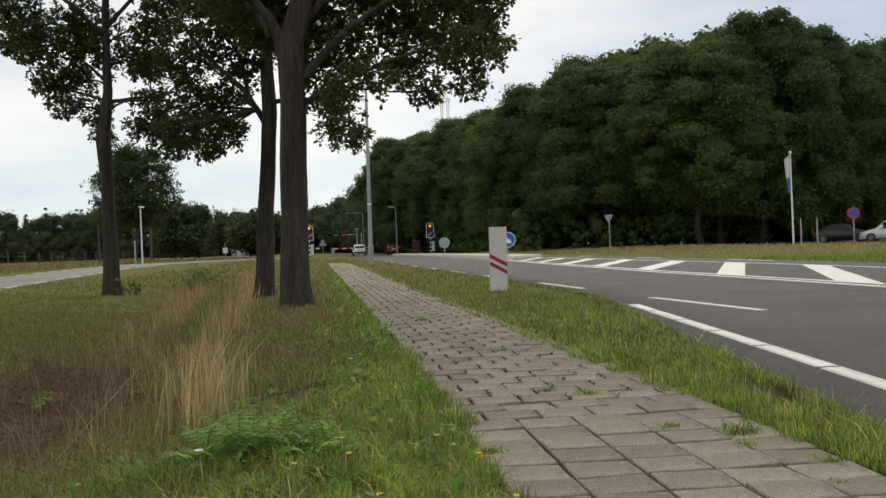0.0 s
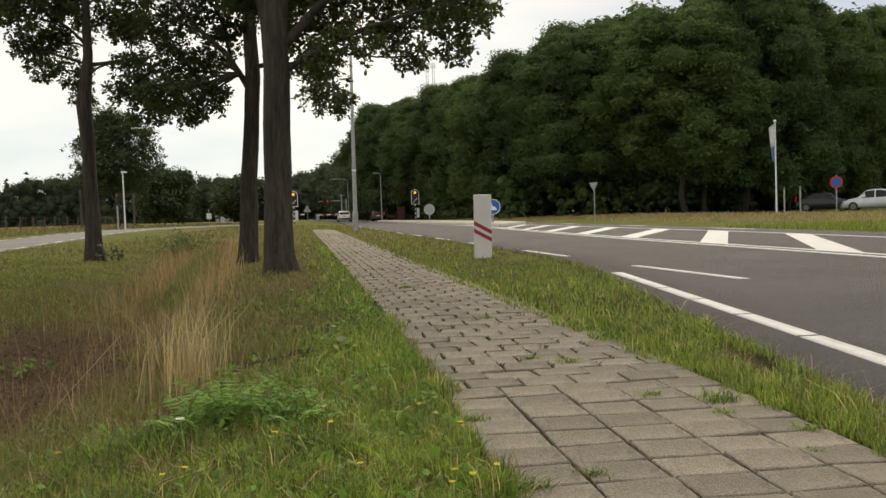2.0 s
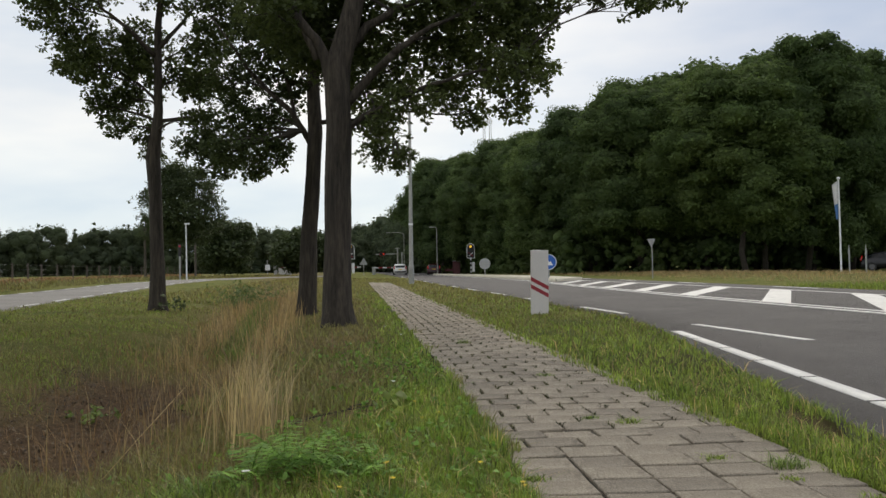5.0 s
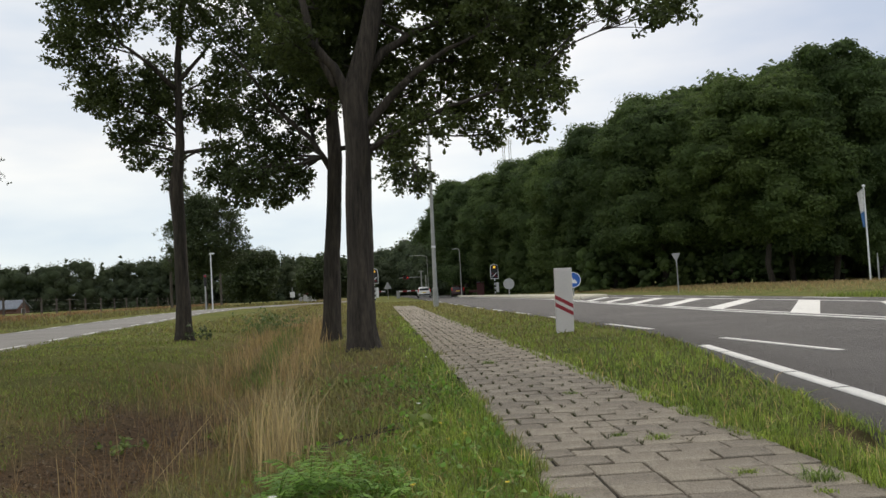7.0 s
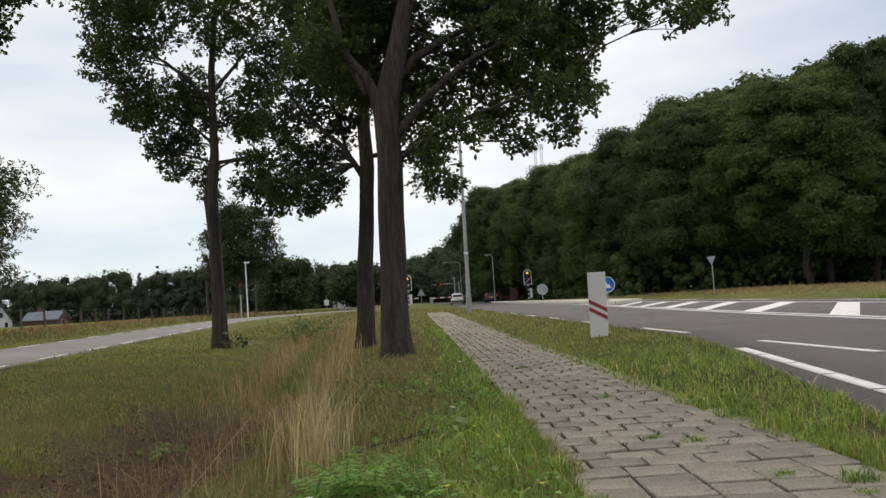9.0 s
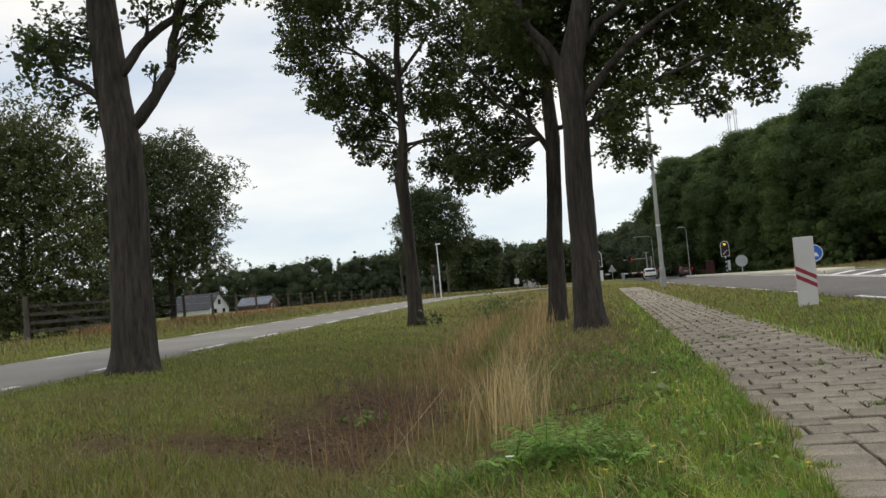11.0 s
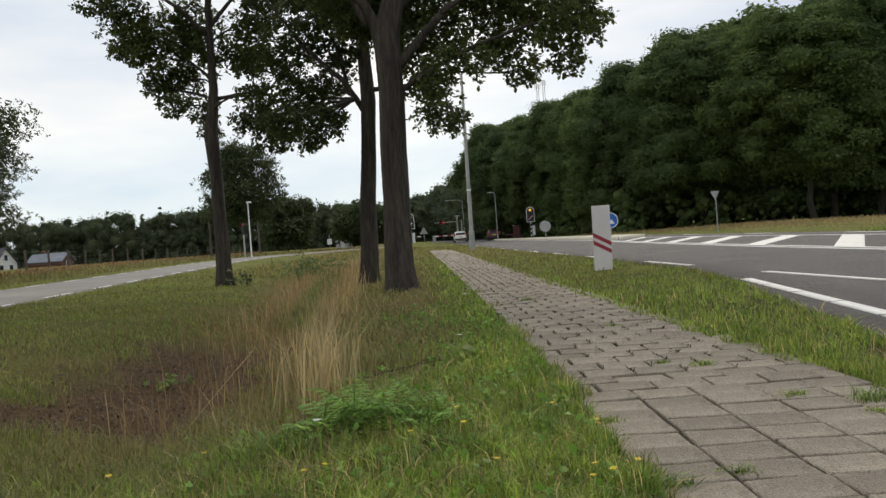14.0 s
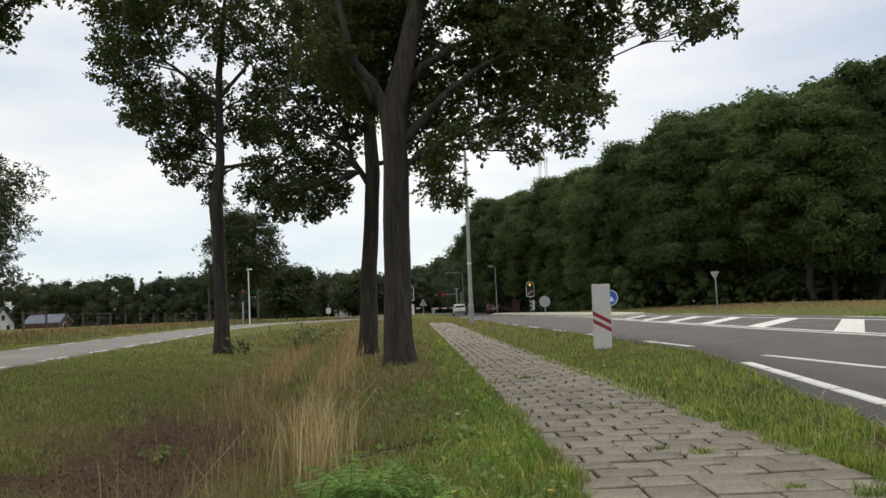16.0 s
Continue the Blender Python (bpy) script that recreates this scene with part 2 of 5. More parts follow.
def disc(bm, radius, depth, at, sides=28, axis='y', bevel=0.0):
    r = bmesh.ops.create_cone(bm, cap_ends=True, segments=sides, radius1=radius, radius2=radius, depth=depth)
    vs = r["verts"]
    if axis == 'y':
        bmesh.ops.rotate(bm, cent=(0, 0, 0), matrix=Euler((radians(90), 0, 0)).to_matrix(), verts=vs)
    elif axis == 'x':
        bmesh.ops.rotate(bm, cent=(0, 0, 0), matrix=Euler((0, radians(90), 0)).to_matrix(), verts=vs)
    bmesh.ops.translate(bm, vec=at, verts=vs)
    return vs


def prism(bm, outline, depth, at=(0, 0, 0)):
    """A plate in the xz plane with the given outline, depth thick along y."""
    f = [bm.verts.new((x + at[0], at[1] - depth / 2, z + at[2])) for x, z in outline]
    b = [bm.verts.new((x + at[0], at[1] + depth / 2, z + at[2])) for x, z in outline]
    bm.faces.new(f)
    bm.faces.new(list(reversed(b)))
    n = len(f)
    for i in range(n):
        bm.faces.new((f[i], b[i], b[(i + 1) % n], f[(i + 1) % n]))


# ---- the lie of the land ----
def lerp(x, xs, ys):
    return np.interp(x, xs, ys)


def road_left(y):
    """Left edge of the main road's asphalt."""
    return lerp(y, [-60, -10, 0, 3.2, 5.4, 10.9, 13.5, 20, 28, 40, 56, 130, 400], [1.7, 1.72, 1.8, 2.1, 2.45, 3.38, 3.62, 3.42, 3.12, 2.68, 2.1, 0.0, -12])


def dash_line(y):
    return lerp(y, [-60, 0, 8.7, 11.4, 15.4, 20.5, 26.6, 38, 56, 130, 400], [9, 5.0, 4.26, 4.02, 3.83, 3.57, 3.34, 2.84, 2.28, 0.25, -11.7])


def double_line(y):
    return lerp(y, [-60, 0, 12, 20, 33, 47, 81, 130, 400], [6.9, 7.3, 7.3, 7.15, 7.3, 7.8, 6.6, 4.0, -8.0])


def chevron_far(y):
    return lerp(y, [-60, 0, 16.6, 22, 30, 40, 60, 90, 130, 400], [10.4, 10.8, 10.95, 11.05, 10.9, 10.5, 9.8, 8.2, 4.3, -7.8])


def road_right(y):
    return lerp(y, [-60, 0, 19, 34, 60, 90, 130, 400], [12.0, 12.4, 12.5, 12.5, 12.1, 10.9, 7.8, -4.4])


def path_left(y):
    return lerp(y, [-60, 3.5, 5, 6.5, 60], [0.455, 0.455, 0.437, 0.396, -1.53])


def overgrown(y):
    """Width of the path's roadside edge that the grass has grown over."""
    return lerp(y, [2.4, 3.4, 4.2, 5.2, 7, 14, 30], [0.0, 0.02, 0.06, 0.14, 0.17, 0.15, 0.12])


PATH_W = 1.235
PATH_END = 51.5


def side_near(y):
    """Near edge of the pale side road."""
    return lerp(y, [-40, 0, 45, 60, 80, 110], [0.6, -4.85, -10.88, -12.0, -10.0, -4.0])


SIDE_W = 2.8


def ditch_x(y):
    return -1.55 - 0.1 * (y - 5)


def ditch_depth(x, y):
    w = 0.75 + 0.01 * y
    return 0.2 * np.exp(-((x - ditch_x(y)) / w) ** 2) * np.clip((y - 1.5) / 3, 0, 1) * np.clip((34 - y) / 16, 0, 1)


def land(x, y):
    """Height of the finished ground at x, y."""
    x, y = np.asarray(x, float), np.asarray(y, float)
    r = lerp(x, [-60, -16, 2, 13.6, 24, 32, 60], [0.9, 0.416, -0.052, -0.035, 0.08, -0.15, -0.2])
    return r - ditch_depth(x, y)


def on_hard(x, y, m=0.0):
    main = (x > road_left(y) - m) & (x < road_right(y) + m)
    path = (x > path_left(y) - m) & (x < path_left(y) + PATH_W + m) & (y < PATH_END + m)
    side = (x < side_near(y) + m) & (x > side_near(y) - SIDE_W - m) & (y < 108)
    return main | path | side


def build_ground():
    def axis(lo, hi, step, far):
        a = np.arange(lo, hi + 1e-6, step)
        g = np.geomspace(step * 2, far, 40)
        return np.concatenate([lo - g[::-1], a, hi + g])
    xs, ys = axis(-12, 15, 0.19, 2500), axis(-2, 30, 0.24, 2500)
    X, Y = np.meshgrid(xs, ys)
    Z = land(X, Y)
    nz = np.sin(X * 2.1 + 0.7 * Y) * np.sin(1.7 * Y - 0.6 * X) * 0.02
    hard = on_hard(X, Y, 0.05)
    Z = np.where(hard, Z - 0.09, Z + nz - 0.005)
    V = np.stack([X, Y, Z], -1).reshape(-1, 3)
    nx, ny = len(xs), len(ys)
    i = np.arange(nx * ny).reshape(ny, nx)
    Q = np.stack([i[:-1, :-1], i[:-1, 1:], i[1:, 1:], i[1:, :-1]], -1).reshape(-1, 4)
    me = numpy_mesh("ground", V, Q, GROUND, smooth=True)
    at = me.attributes.new("cover", 'FLOAT_COLOR', 'POINT')
    s, d = soil_mask(X, Y).ravel(), dry_mask(X, Y).ravel()
    at.data.foreach_set("color", np.stack([s, d, root_shade_mask(X, Y).ravel(), np.ones_like(s)], -1).astype(np.float32).ravel())
    return tagged(new("ground", me), "grassy roadside ground with dry and bare patches", "ground", kind="structure")


def wob(x, y, s, k=0.0):
    return np.sin(x * s + k) * np.cos(y * s * 0.83 + 1.3 * k) * 0.5 + np.sin(x * s * 2.3 + y * s * 1.7 + k) * 0.3


def soil_mask(x, y):
    """Bare dark soil in the shallow ditch."""
    u = x - (ditch_x(y) - 0.25)
    m = np.exp(-(u / 0.62) ** 2) * np.clip((y - 3.4) / 0.9, 0, 1) * np.clip((8.3 - y) / 1.5, 0, 1)
    b = 0.85 * np.exp(-((x + 2.3) / 0.95) ** 2 - ((y - 4.35 - 0.12 * (x + 2.2)) / 0.5) ** 2)
    e = 0.8 * np.exp(-((x + 0.38) / 0.3) ** 2 - ((y - 4.68 - 0.5 * (x + 0.38)) / 0.16) ** 2)
    w = 0.9 * np.exp(-((x - 2.1) / 0.13) ** 2 - ((y - 4.25) / 0.4) ** 2)
    m = np.maximum.reduce([m, b, e, w])
    return np.clip(m * 1.25 + wob(x, y, 4.1) * 0.45 * np.clip(m * 3, 0, 1), 0, 1)


def root_shade_mask(x, y):
    """Shade between the long blades, painted into the ground colour beside the path."""
    side = np.where(x < path_left(y), np.clip(1.4 - (path_left(y) - x) / 1.1, 0, 1), (x < road_left(y)) * 1.0)
    return side * np.clip((14 - y) / 8, 0, 0.85) * (y > -3)


def dry_mask(x, y):
    """Dry straw along the ditch and brown patches beside it."""
    u = (x - (ditch_x(y) + 0.35)) / (0.75 + 0.03 * y)
    a = np.exp(-u * u) * np.clip((y - 2.0) / 1.5, 0, 1)
    b = 0.9 * np.exp(-((x + 0.5 + 0.03 * (y - 5)) / 0.62) ** 2) * np.clip((y - 4.0) / 1.2, 0, 1) * np.clip((26 - y) / 8, 0, 1)
    c = 0.4 * np.exp(-((x + 3.4) / 1.4) ** 2) * np.exp(-((y - 6.5) / 2.8) ** 2)
    e = 0.15 * np.clip((np.abs(x - 20.5) < 4.0) * 1.0, 0, 1) + 0.7 * ((x < -13.2 - 0.1 * y) & (x > -17.5 - 0.1 * y))
    return np.clip(np.maximum.reduce([a, b, c, e]) + 0.2 * wob(x, y, 1.9, 0.4), 0, 1)


def ground_material():
    m = bpy.data.materials.new("meadow_soil")
    m.use_nodes = True
    nt = m.node_tree
    bsdf = nt.nodes["Principled BSDF"]
    co = nt.nodes.new("ShaderNodeTexCoord")
    v = co.outputs["Object"]
    at = nt.nodes.new("ShaderNodeAttribute")
    at.attribute_name = "cover"
    sp = nt.nodes.new("ShaderNodeSeparateColor")
    nt.links.new(at.outputs["Color"], sp.inputs["Color"])
    green = ramp_colour(nt, noise_node(nt, v, 0.6, 6, 0.65), [(0.3, (0.1, 0.13, 0.03)), (0.52, (0.18, 0.19, 0.05)), (0.72, (0.26, 0.22, 0.08))])
    dry = ramp_colour(nt, noise_node(nt, v, 3.0, 5, 0.7), [(0.3, (0.13, 0.095, 0.045)), (0.7, (0.27, 0.2, 0.1))])
    soil = ramp_colour(nt, noise_node(nt, v, 14.0, 6, 0.75), [(0.3, (0.066, 0.043, 0.025)), (0.7, (0.225, 0.15, 0.088))])
    c = blend(nt, sp.outputs["Green"], green, dry)
    # dark ground colour stands in for the shade between grass blades
    root_shade = ramp_colour(nt, noise_node(nt, v, 9.0, 4, 0.7), [(0.3, (0.035, 0.036, 0.014)), (0.7, (0.095, 0.088, 0.035))])
    c = blend(nt, sp.outputs["Blue"], c, root_shade)
    c = blend(nt, sp.outputs["Red"], c, soil)
    fine = noise_node(nt, v, 55, 4, 0.8)
    c = blend(nt, 1.0, c, ramp_colour(nt, fine, [(0.25, (0.5, 0.5, 0.5)), (0.75, (1.35, 1.35, 1.35))]), 'MULTIPLY')
    nt.links.new(c, bsdf.inputs["Base Color"])
    bsdf.inputs["Roughness"].default_value = 1.0
    bsdf.inputs["Specular IOR Level"].default_value = 0.1
    bn = nt.nodes.new("ShaderNodeBump")
    bn.inputs["Strength"].default_value, bn.inputs["Distance"].default_value = 0.9, 0.04
    nt.links.new(fine, bn.inputs["Height"])
    nt.links.new(bn.outputs["Normal"], bsdf.inputs["Normal"])
    return m


GROUND = ground_material()
build_ground()


def ribbon(name, left, right, y0, y1, step, material_, lift=0.0, across=6, label="", category="", skirt=0.08):
    """A strip of paving between two lines, following the land, with turned-down edges."""
    n = max(2, int((y1 - y0) / step))
    ys = np.linspace(y0, y1, n + 1)
    rows = []
    for k in range(across + 1):
        f = k / across
        xs = left(ys) * (1 - f) + right(ys) * f
        rows.append(np.stack([xs, ys, land(xs, ys) + lift], -1))
    first, last = rows[0].copy(), rows[-1].copy()
    first[:, 2] -= skirt
    last[:, 2] -= skirt
    V = np.stack([first, *rows, last], 1)
    w = V.shape[1]
    i = np.arange((n + 1) * w).reshape(n + 1, w)
    Q = np.stack([i[:-1, :-1], i[:-1, 1:], i[1:, 1:], i[1:, :-1]], -1).reshape(-1, 4)
    ob = new(name, numpy_mesh(name, V.reshape(-1, 3), Q, material_))
    if label:
        tagged(ob, label, category, kind="structure")
    return ob


road = ribbon("road", road_left, road_right, -60, 400, 0.8, ASPHALT, 0.0, 10, "dark grey asphalt main road with white markings", "road")
side_road = ribbon("side_road", lambda y: side_near(y) - SIDE_W, side_near, -40, 108, 0.8, ASPHALT_OLD, 0.0, 4, "pale worn asphalt side road", "road")


def marking(parent, left, right, y0, y1, step=1.0, lift=0.006, name="line_marking"):
    ob = ribbon(name, left, right, y0, y1, step, PAINT, lift, 1, skirt=0.005)
    ob.parent = parent
    return ob


for k in range(16):
    y0 = 8.7 + 5.6 * k - 5.6
    marking(road, lambda y: dash_line(y) - 0.05, lambda y: dash_line(y) + 0.06, y0, y0 + 2.7, 0.7, name="edge_dash")
marking(road, lambda y: double_line(y) - 0.08, lambda y: double_line(y) + 0.06, -60, 300, 1.0)
marking(road, lambda y: double_line(y) + 0.24, lambda y: double_line(y) + 0.38, -60, 52, 1.0)
marking(road, lambda y: chevron_far(y) - 0.12, chevron_far, -60, 70, 1.0)
for k in range(9):
    y0 = -3 + 9.0 * k
    marking(road, lambda y: road_right(y) - 0.42, lambda y: road_right(y) - 0.3, y0, y0 + 3.0, 1.0, name="edge_dash")


def block_line(y):
    return 3.42 + 0.117 * (y - 10.4)


for y0 in np.arange(10.35, 0.5, -1.1):
    marking(road, lambda y: block_line(y) - 0.06, lambda y: block_line(y) + 0.075, y0 - 1.06, y0, 0.5, name="block_marking")


def hatch(parent, y_near, slant, width):
    """A slanted straight bar of the hatched area between the double line and the far line."""
    V = []
    for y, line, dx in ((y_near, double_line, 0.38), (y_near + slant, chevron_far, -0.12)):
        for s in (0, 1):
            x = float(line(y + s * width)) + dx
            V.append(Vector((x, y + s * width, 0)))
    n, W_ = 8, []
    for k in range(n + 1):
        for a, b in ((0, 2), (1, 3)):
            p = V[a].lerp(V[b], k / n)
            W_.append((p.x, p.y, float(land(p.x, p.y)) + 0.006))
    ob = new("hatch_bar", numpy_mesh("hatch_bar", W_, [(2 * k, 2 * k + 2, 2 * k + 3, 2 * k + 1) for k in range(n)], PAINT))
    ob.parent = parent


for y_near, slant in ((11.9, 7.0), (16.2, 7.0), (21.2, 6.0), (25.6, 6.4), (30.0, 6.4), (34.4, 6.4), (38.8, 6.4), (7.4, 7.2), (3.0, 7.2)):
    hatch(road, y_near, slant, 1.25)

for k in range(26):
    y0 = -6 + 3.0 * k
    for e in (0.12, SIDE_W - 0.2):
        marking(side_road, lambda y: side_near(y) - e - 0.09, lambda y: side_near(y) - e, y0, y0 + 1.5, 0.8, name="edge_dash")

# raised traffic island with pale paving
island = ribbon("traffic_island", lambda y: double_line(y) + 0.75, lambda y: lerp(y, [44, 48, 60, 80, 112], [8.48, 10.7, 10.6, 9.0, 6.2]), 44, 112, 1.0, ISLAND_STONE, 0.15, 4, "raised pale stone traffic island in the road", "traffic island", skirt=0.2)


# ---- trees ----
LEAF_SHAPE = np.array([(0, 0, 0), (0.3, 0.3, 0.1), (0.36, 0.68, 0.06), (0, 1, -0.08), (-0.36, 0.68, 0.06), (-0.3, 0.3, 0.1)])

LEAF_SIMPLE = np.array([(0, 0, 0), (0.42, 0.5, 0.12), (0, 1, 0), (-0.42, 0.5, 0.12)])


def leaf_cloud(name, centres, radii, sprigs, leaves, size, material_, seed, squash=0.85, hollow=0.45, spray=0.22):
    """Many small leaves in sprigs, the sprigs gathered in uneven clumps."""
    rng = np.random.default_rng(seed)
    P = []
    for c, r in zip(centres, radii):
        n = max(3, int(sprigs * (r / 0.6) ** 2))
        d = rng.normal(size=(n, 3))
        d /= np.linalg.norm(d, axis=1)[:, None]
        rad = r * (hollow + (1.12 - hollow) * rng.random(n) ** 0.7) * (0.84 + 0.22 * rng.random(n))
        s = np.array(c) + d * rad[:, None] * np.array([1, 1, squash])
        q = s[:, None, :] + rng.normal(size=(n, leaves, 3)) * spray * np.array([1, 1, 0.7])
        P.append(q.reshape(-1, 3))
    P = np.concatenate(P)
    n = len(P)
    a = rng.random(n) * 2 * np.pi
    tilt = rng.normal(0, 0.6, n)
    roll_ = rng.normal(0, 0.7, n)
    f = np.stack([np.cos(a) * np.cos(tilt), np.sin(a) * np.cos(tilt), np.sin(tilt)], -1)
    sd = np.stack([-np.sin(a), np.cos(a), np.zeros(n)], -1)
    up = np.cross(f, sd)
    s2 = sd * np.cos(roll_)[:, None] + up * np.sin(roll_)[:, None]
    u2 = np.cross(s2, f)
    sz = size * (0.65 + 0.7 * rng.random(n))
    L = LEAF_SHAPE
    V = P[:, None, :] + sz[:, None, None] * (L[None, :, 0:1] * s2[:, None] + L[None, :, 1:2] * f[:, None] + L[None, :, 2:3] * u2[:, None])
    base = (np.arange(n) * len(L))[:, None]
    Q = np.concatenate([base + np.array([[0, 1, 2, 3]]), base + np.array([[0, 3, 4, 5]])])
    return numpy_mesh(name, V.reshape(-1, 3), Q, material_)


def leaf_faces(P, f, nrm, sz, shape):
    """Leaf outlines at places P, pointing along f with the upper side towards nrm."""
    f = f / np.linalg.norm(f, axis=1)[:, None]
    sd = np.cross(f, nrm)
    sd /= np.linalg.norm(sd, axis=1)[:, None] + 1e-9
    up = np.cross(sd, f)
    V = P[:, None, :] + sz[:, None, None] * (shape[None, :, 0:1] * sd[:, None] + shape[None, :, 1:2] * f[:, None] + shape[None, :, 2:3] * up[:, None])
    base = (np.arange(len(P)) * len(shape))[:, None]
    Q = base + np.array([[0, 1, 2, 3]])
    if len(shape) == 6:
        Q = np.concatenate([Q, base + np.array([[0, 3, 4, 5]])])
    return V.reshape(-1, 3), Q


OAK_LEAF = np.array([(0, 0, 0), (0.2, 0.34, 0.06), (0.3, 0.68, 0.02), (0, 1, -0.1), (-0.3, 0.68, 0.02), (-0.2, 0.34, 0.06)])


def rosette_crown(name, clumps, sprigs, leaves, size, material_, seed, squash=0.8):
    """Leaves in tufts that radiate from twig ends, the tufts gathered in uneven clumps."""
    rng = np.random.default_rng(seed)
    S = []
    for x, y, z, r in clumps:
        n = max(4, int(sprigs * (r / 0.6) ** 2))
        d = rng.normal(size=(n, 3))
        d /= np.linalg.norm(d, axis=1)[:, None]
        lumps = 1 + 0.22 * np.sin(d[:, 0] * 5 + seed + x * 7) * np.sin(d[:, 1] * 4.5 + y * 5) + 0.16 * np.sin(d[:, 2] * 7 + z * 9)
        rad = r * (0.2 + 0.88 * rng.random(n) ** 0.55) * lumps
        S.append(np.array((x, y, z)) + d * rad[:, None] * np.array([1.08, 1.08, squash]))
    S = np.concatenate(S)
    n = len(S)
    f = rng.normal(size=(n, leaves, 3)) * np.array([1, 1, 0.75]) + np.array([0, 0, -0.12])
    f /= np.linalg.norm(f, axis=2)[..., None]
    P = S[:, None, :] + f * size * 0.25 + rng.normal(size=(n, leaves, 3)) * size * 0.3
    up = rng.normal(size=(n * leaves, 3)) * 0.55 + np.array([0, 0, 1.0])
    V, Q = leaf_faces(P.reshape(-1, 3), f.reshape(-1, 3), up, size * (0.65 + 0.6 * rng.random(n * leaves)), OAK_LEAF)
    return numpy_mesh(name, V, Q, material_)


def unit_ball(level):
    bm = bmesh.new()
    bmesh.ops.create_icosphere(bm, subdivisions=level, radius=1)
    V = np.array([v.co[:] for v in bm.verts])
    T = np.array([[v.index for v in f.verts] for f in bm.faces])
    bm.free()
    return V, T


def lump_crown(name, centres, radii, per_m2, size, material_, seed, squash=0.82, core=0.8, level=2, cull=True):
    """A dense crown: uneven lumps of foliage, each a knobbly mass clothed in small leaves that face outwards."""
    rng = np.random.default_rng(seed)
    C, R = np.asarray(centres, float), np.asarray(radii, float)
    sq = np.array([1, 1, squash])
    BV, BT = unit_ball(level)
    nb = len(BV)
    K = C[:, None, :] + BV[None] * sq * (R * core)[:, None, None] * (0.85 + 0.25 * rng.random((len(C), nb, 1)))
    T = (BT[None] + (np.arange(len(C)) * nb)[:, None, None]).reshape(-1, 3)
    n = np.maximum(6, (per_m2 * 4 * np.pi * R ** 2 * 0.85).astype(int))
    who = np.repeat(np.arange(len(C)), n)
    d = rng.normal(size=(len(who), 3))
    d /= np.linalg.norm(d, axis=1)[:, None]
    keep = d[:, 1] < 0.45
    d, who = d[keep], who[keep]
    ph = rng.random((len(C), 3))[who] * 6.28
    knob = 1.2 * np.sin(d[:, 0] * 6 + ph[:, 0]) * np.sin(d[:, 1] * 6 + ph[:, 1]) + 0.7 * np.sin(d[:, 2] * 8 + ph[:, 2])
    rad = R[who] * (0.9 + 0.16 * knob + 0.3 * rng.random(len(who)) ** 2 * rng.choice([0, 1], len(who)))
    P = C[who] + d * rad[:, None] * sq
    if cull:
        inside = np.zeros(len(P), bool)
        for c, r in zip(C, R):
            inside |= (((P - c) / sq) ** 2).sum(1) < (0.78 * r) ** 2
        P, d, who = P[~inside], d[~inside], who[~inside]
    nrm = d * 0.8 + np.array([0, 0, 0.75]) + rng.normal(size=d.shape) * 0.5
    f = np.cross(nrm, rng.normal(size=d.shape)) + np.array([0, 0, -0.2])
    V, Q = leaf_faces(P, f, nrm, size * (0.6 + 0.8 * rng.random(len(P))), LEAF_SIMPLE)
    off = len(C) * nb
    return numpy_mesh(name, np.concatenate([K.reshape(-1, 3), V]), Q + off, material_, T)


def grow(bm, start, end, r0, r1, seed, bend=0.12, sides=8, steps=6):
    rng = random.Random(seed)
    a, b = Vector(start), Vector(end)
    L = (b - a).length
    pts, rad = [], []
    off = Vector((rng.uniform(-1, 1), rng.uniform(-1, 1), rng.uniform(-0.2, 1))) * L * bend
    for k in range(steps + 1):
        t = k / steps
        pts.append(a.lerp(b, t) + off * math.sin(t * math.pi) + Vector((rng.uniform(-1, 1), rng.uniform(-1, 1), rng.uniform(-1, 1))) * L * 0.012)
        rad.append(r0 + (r1 - r0) * t)
    tube(bm, pts, rad, sides, True, 0.06, seed)
    return pts


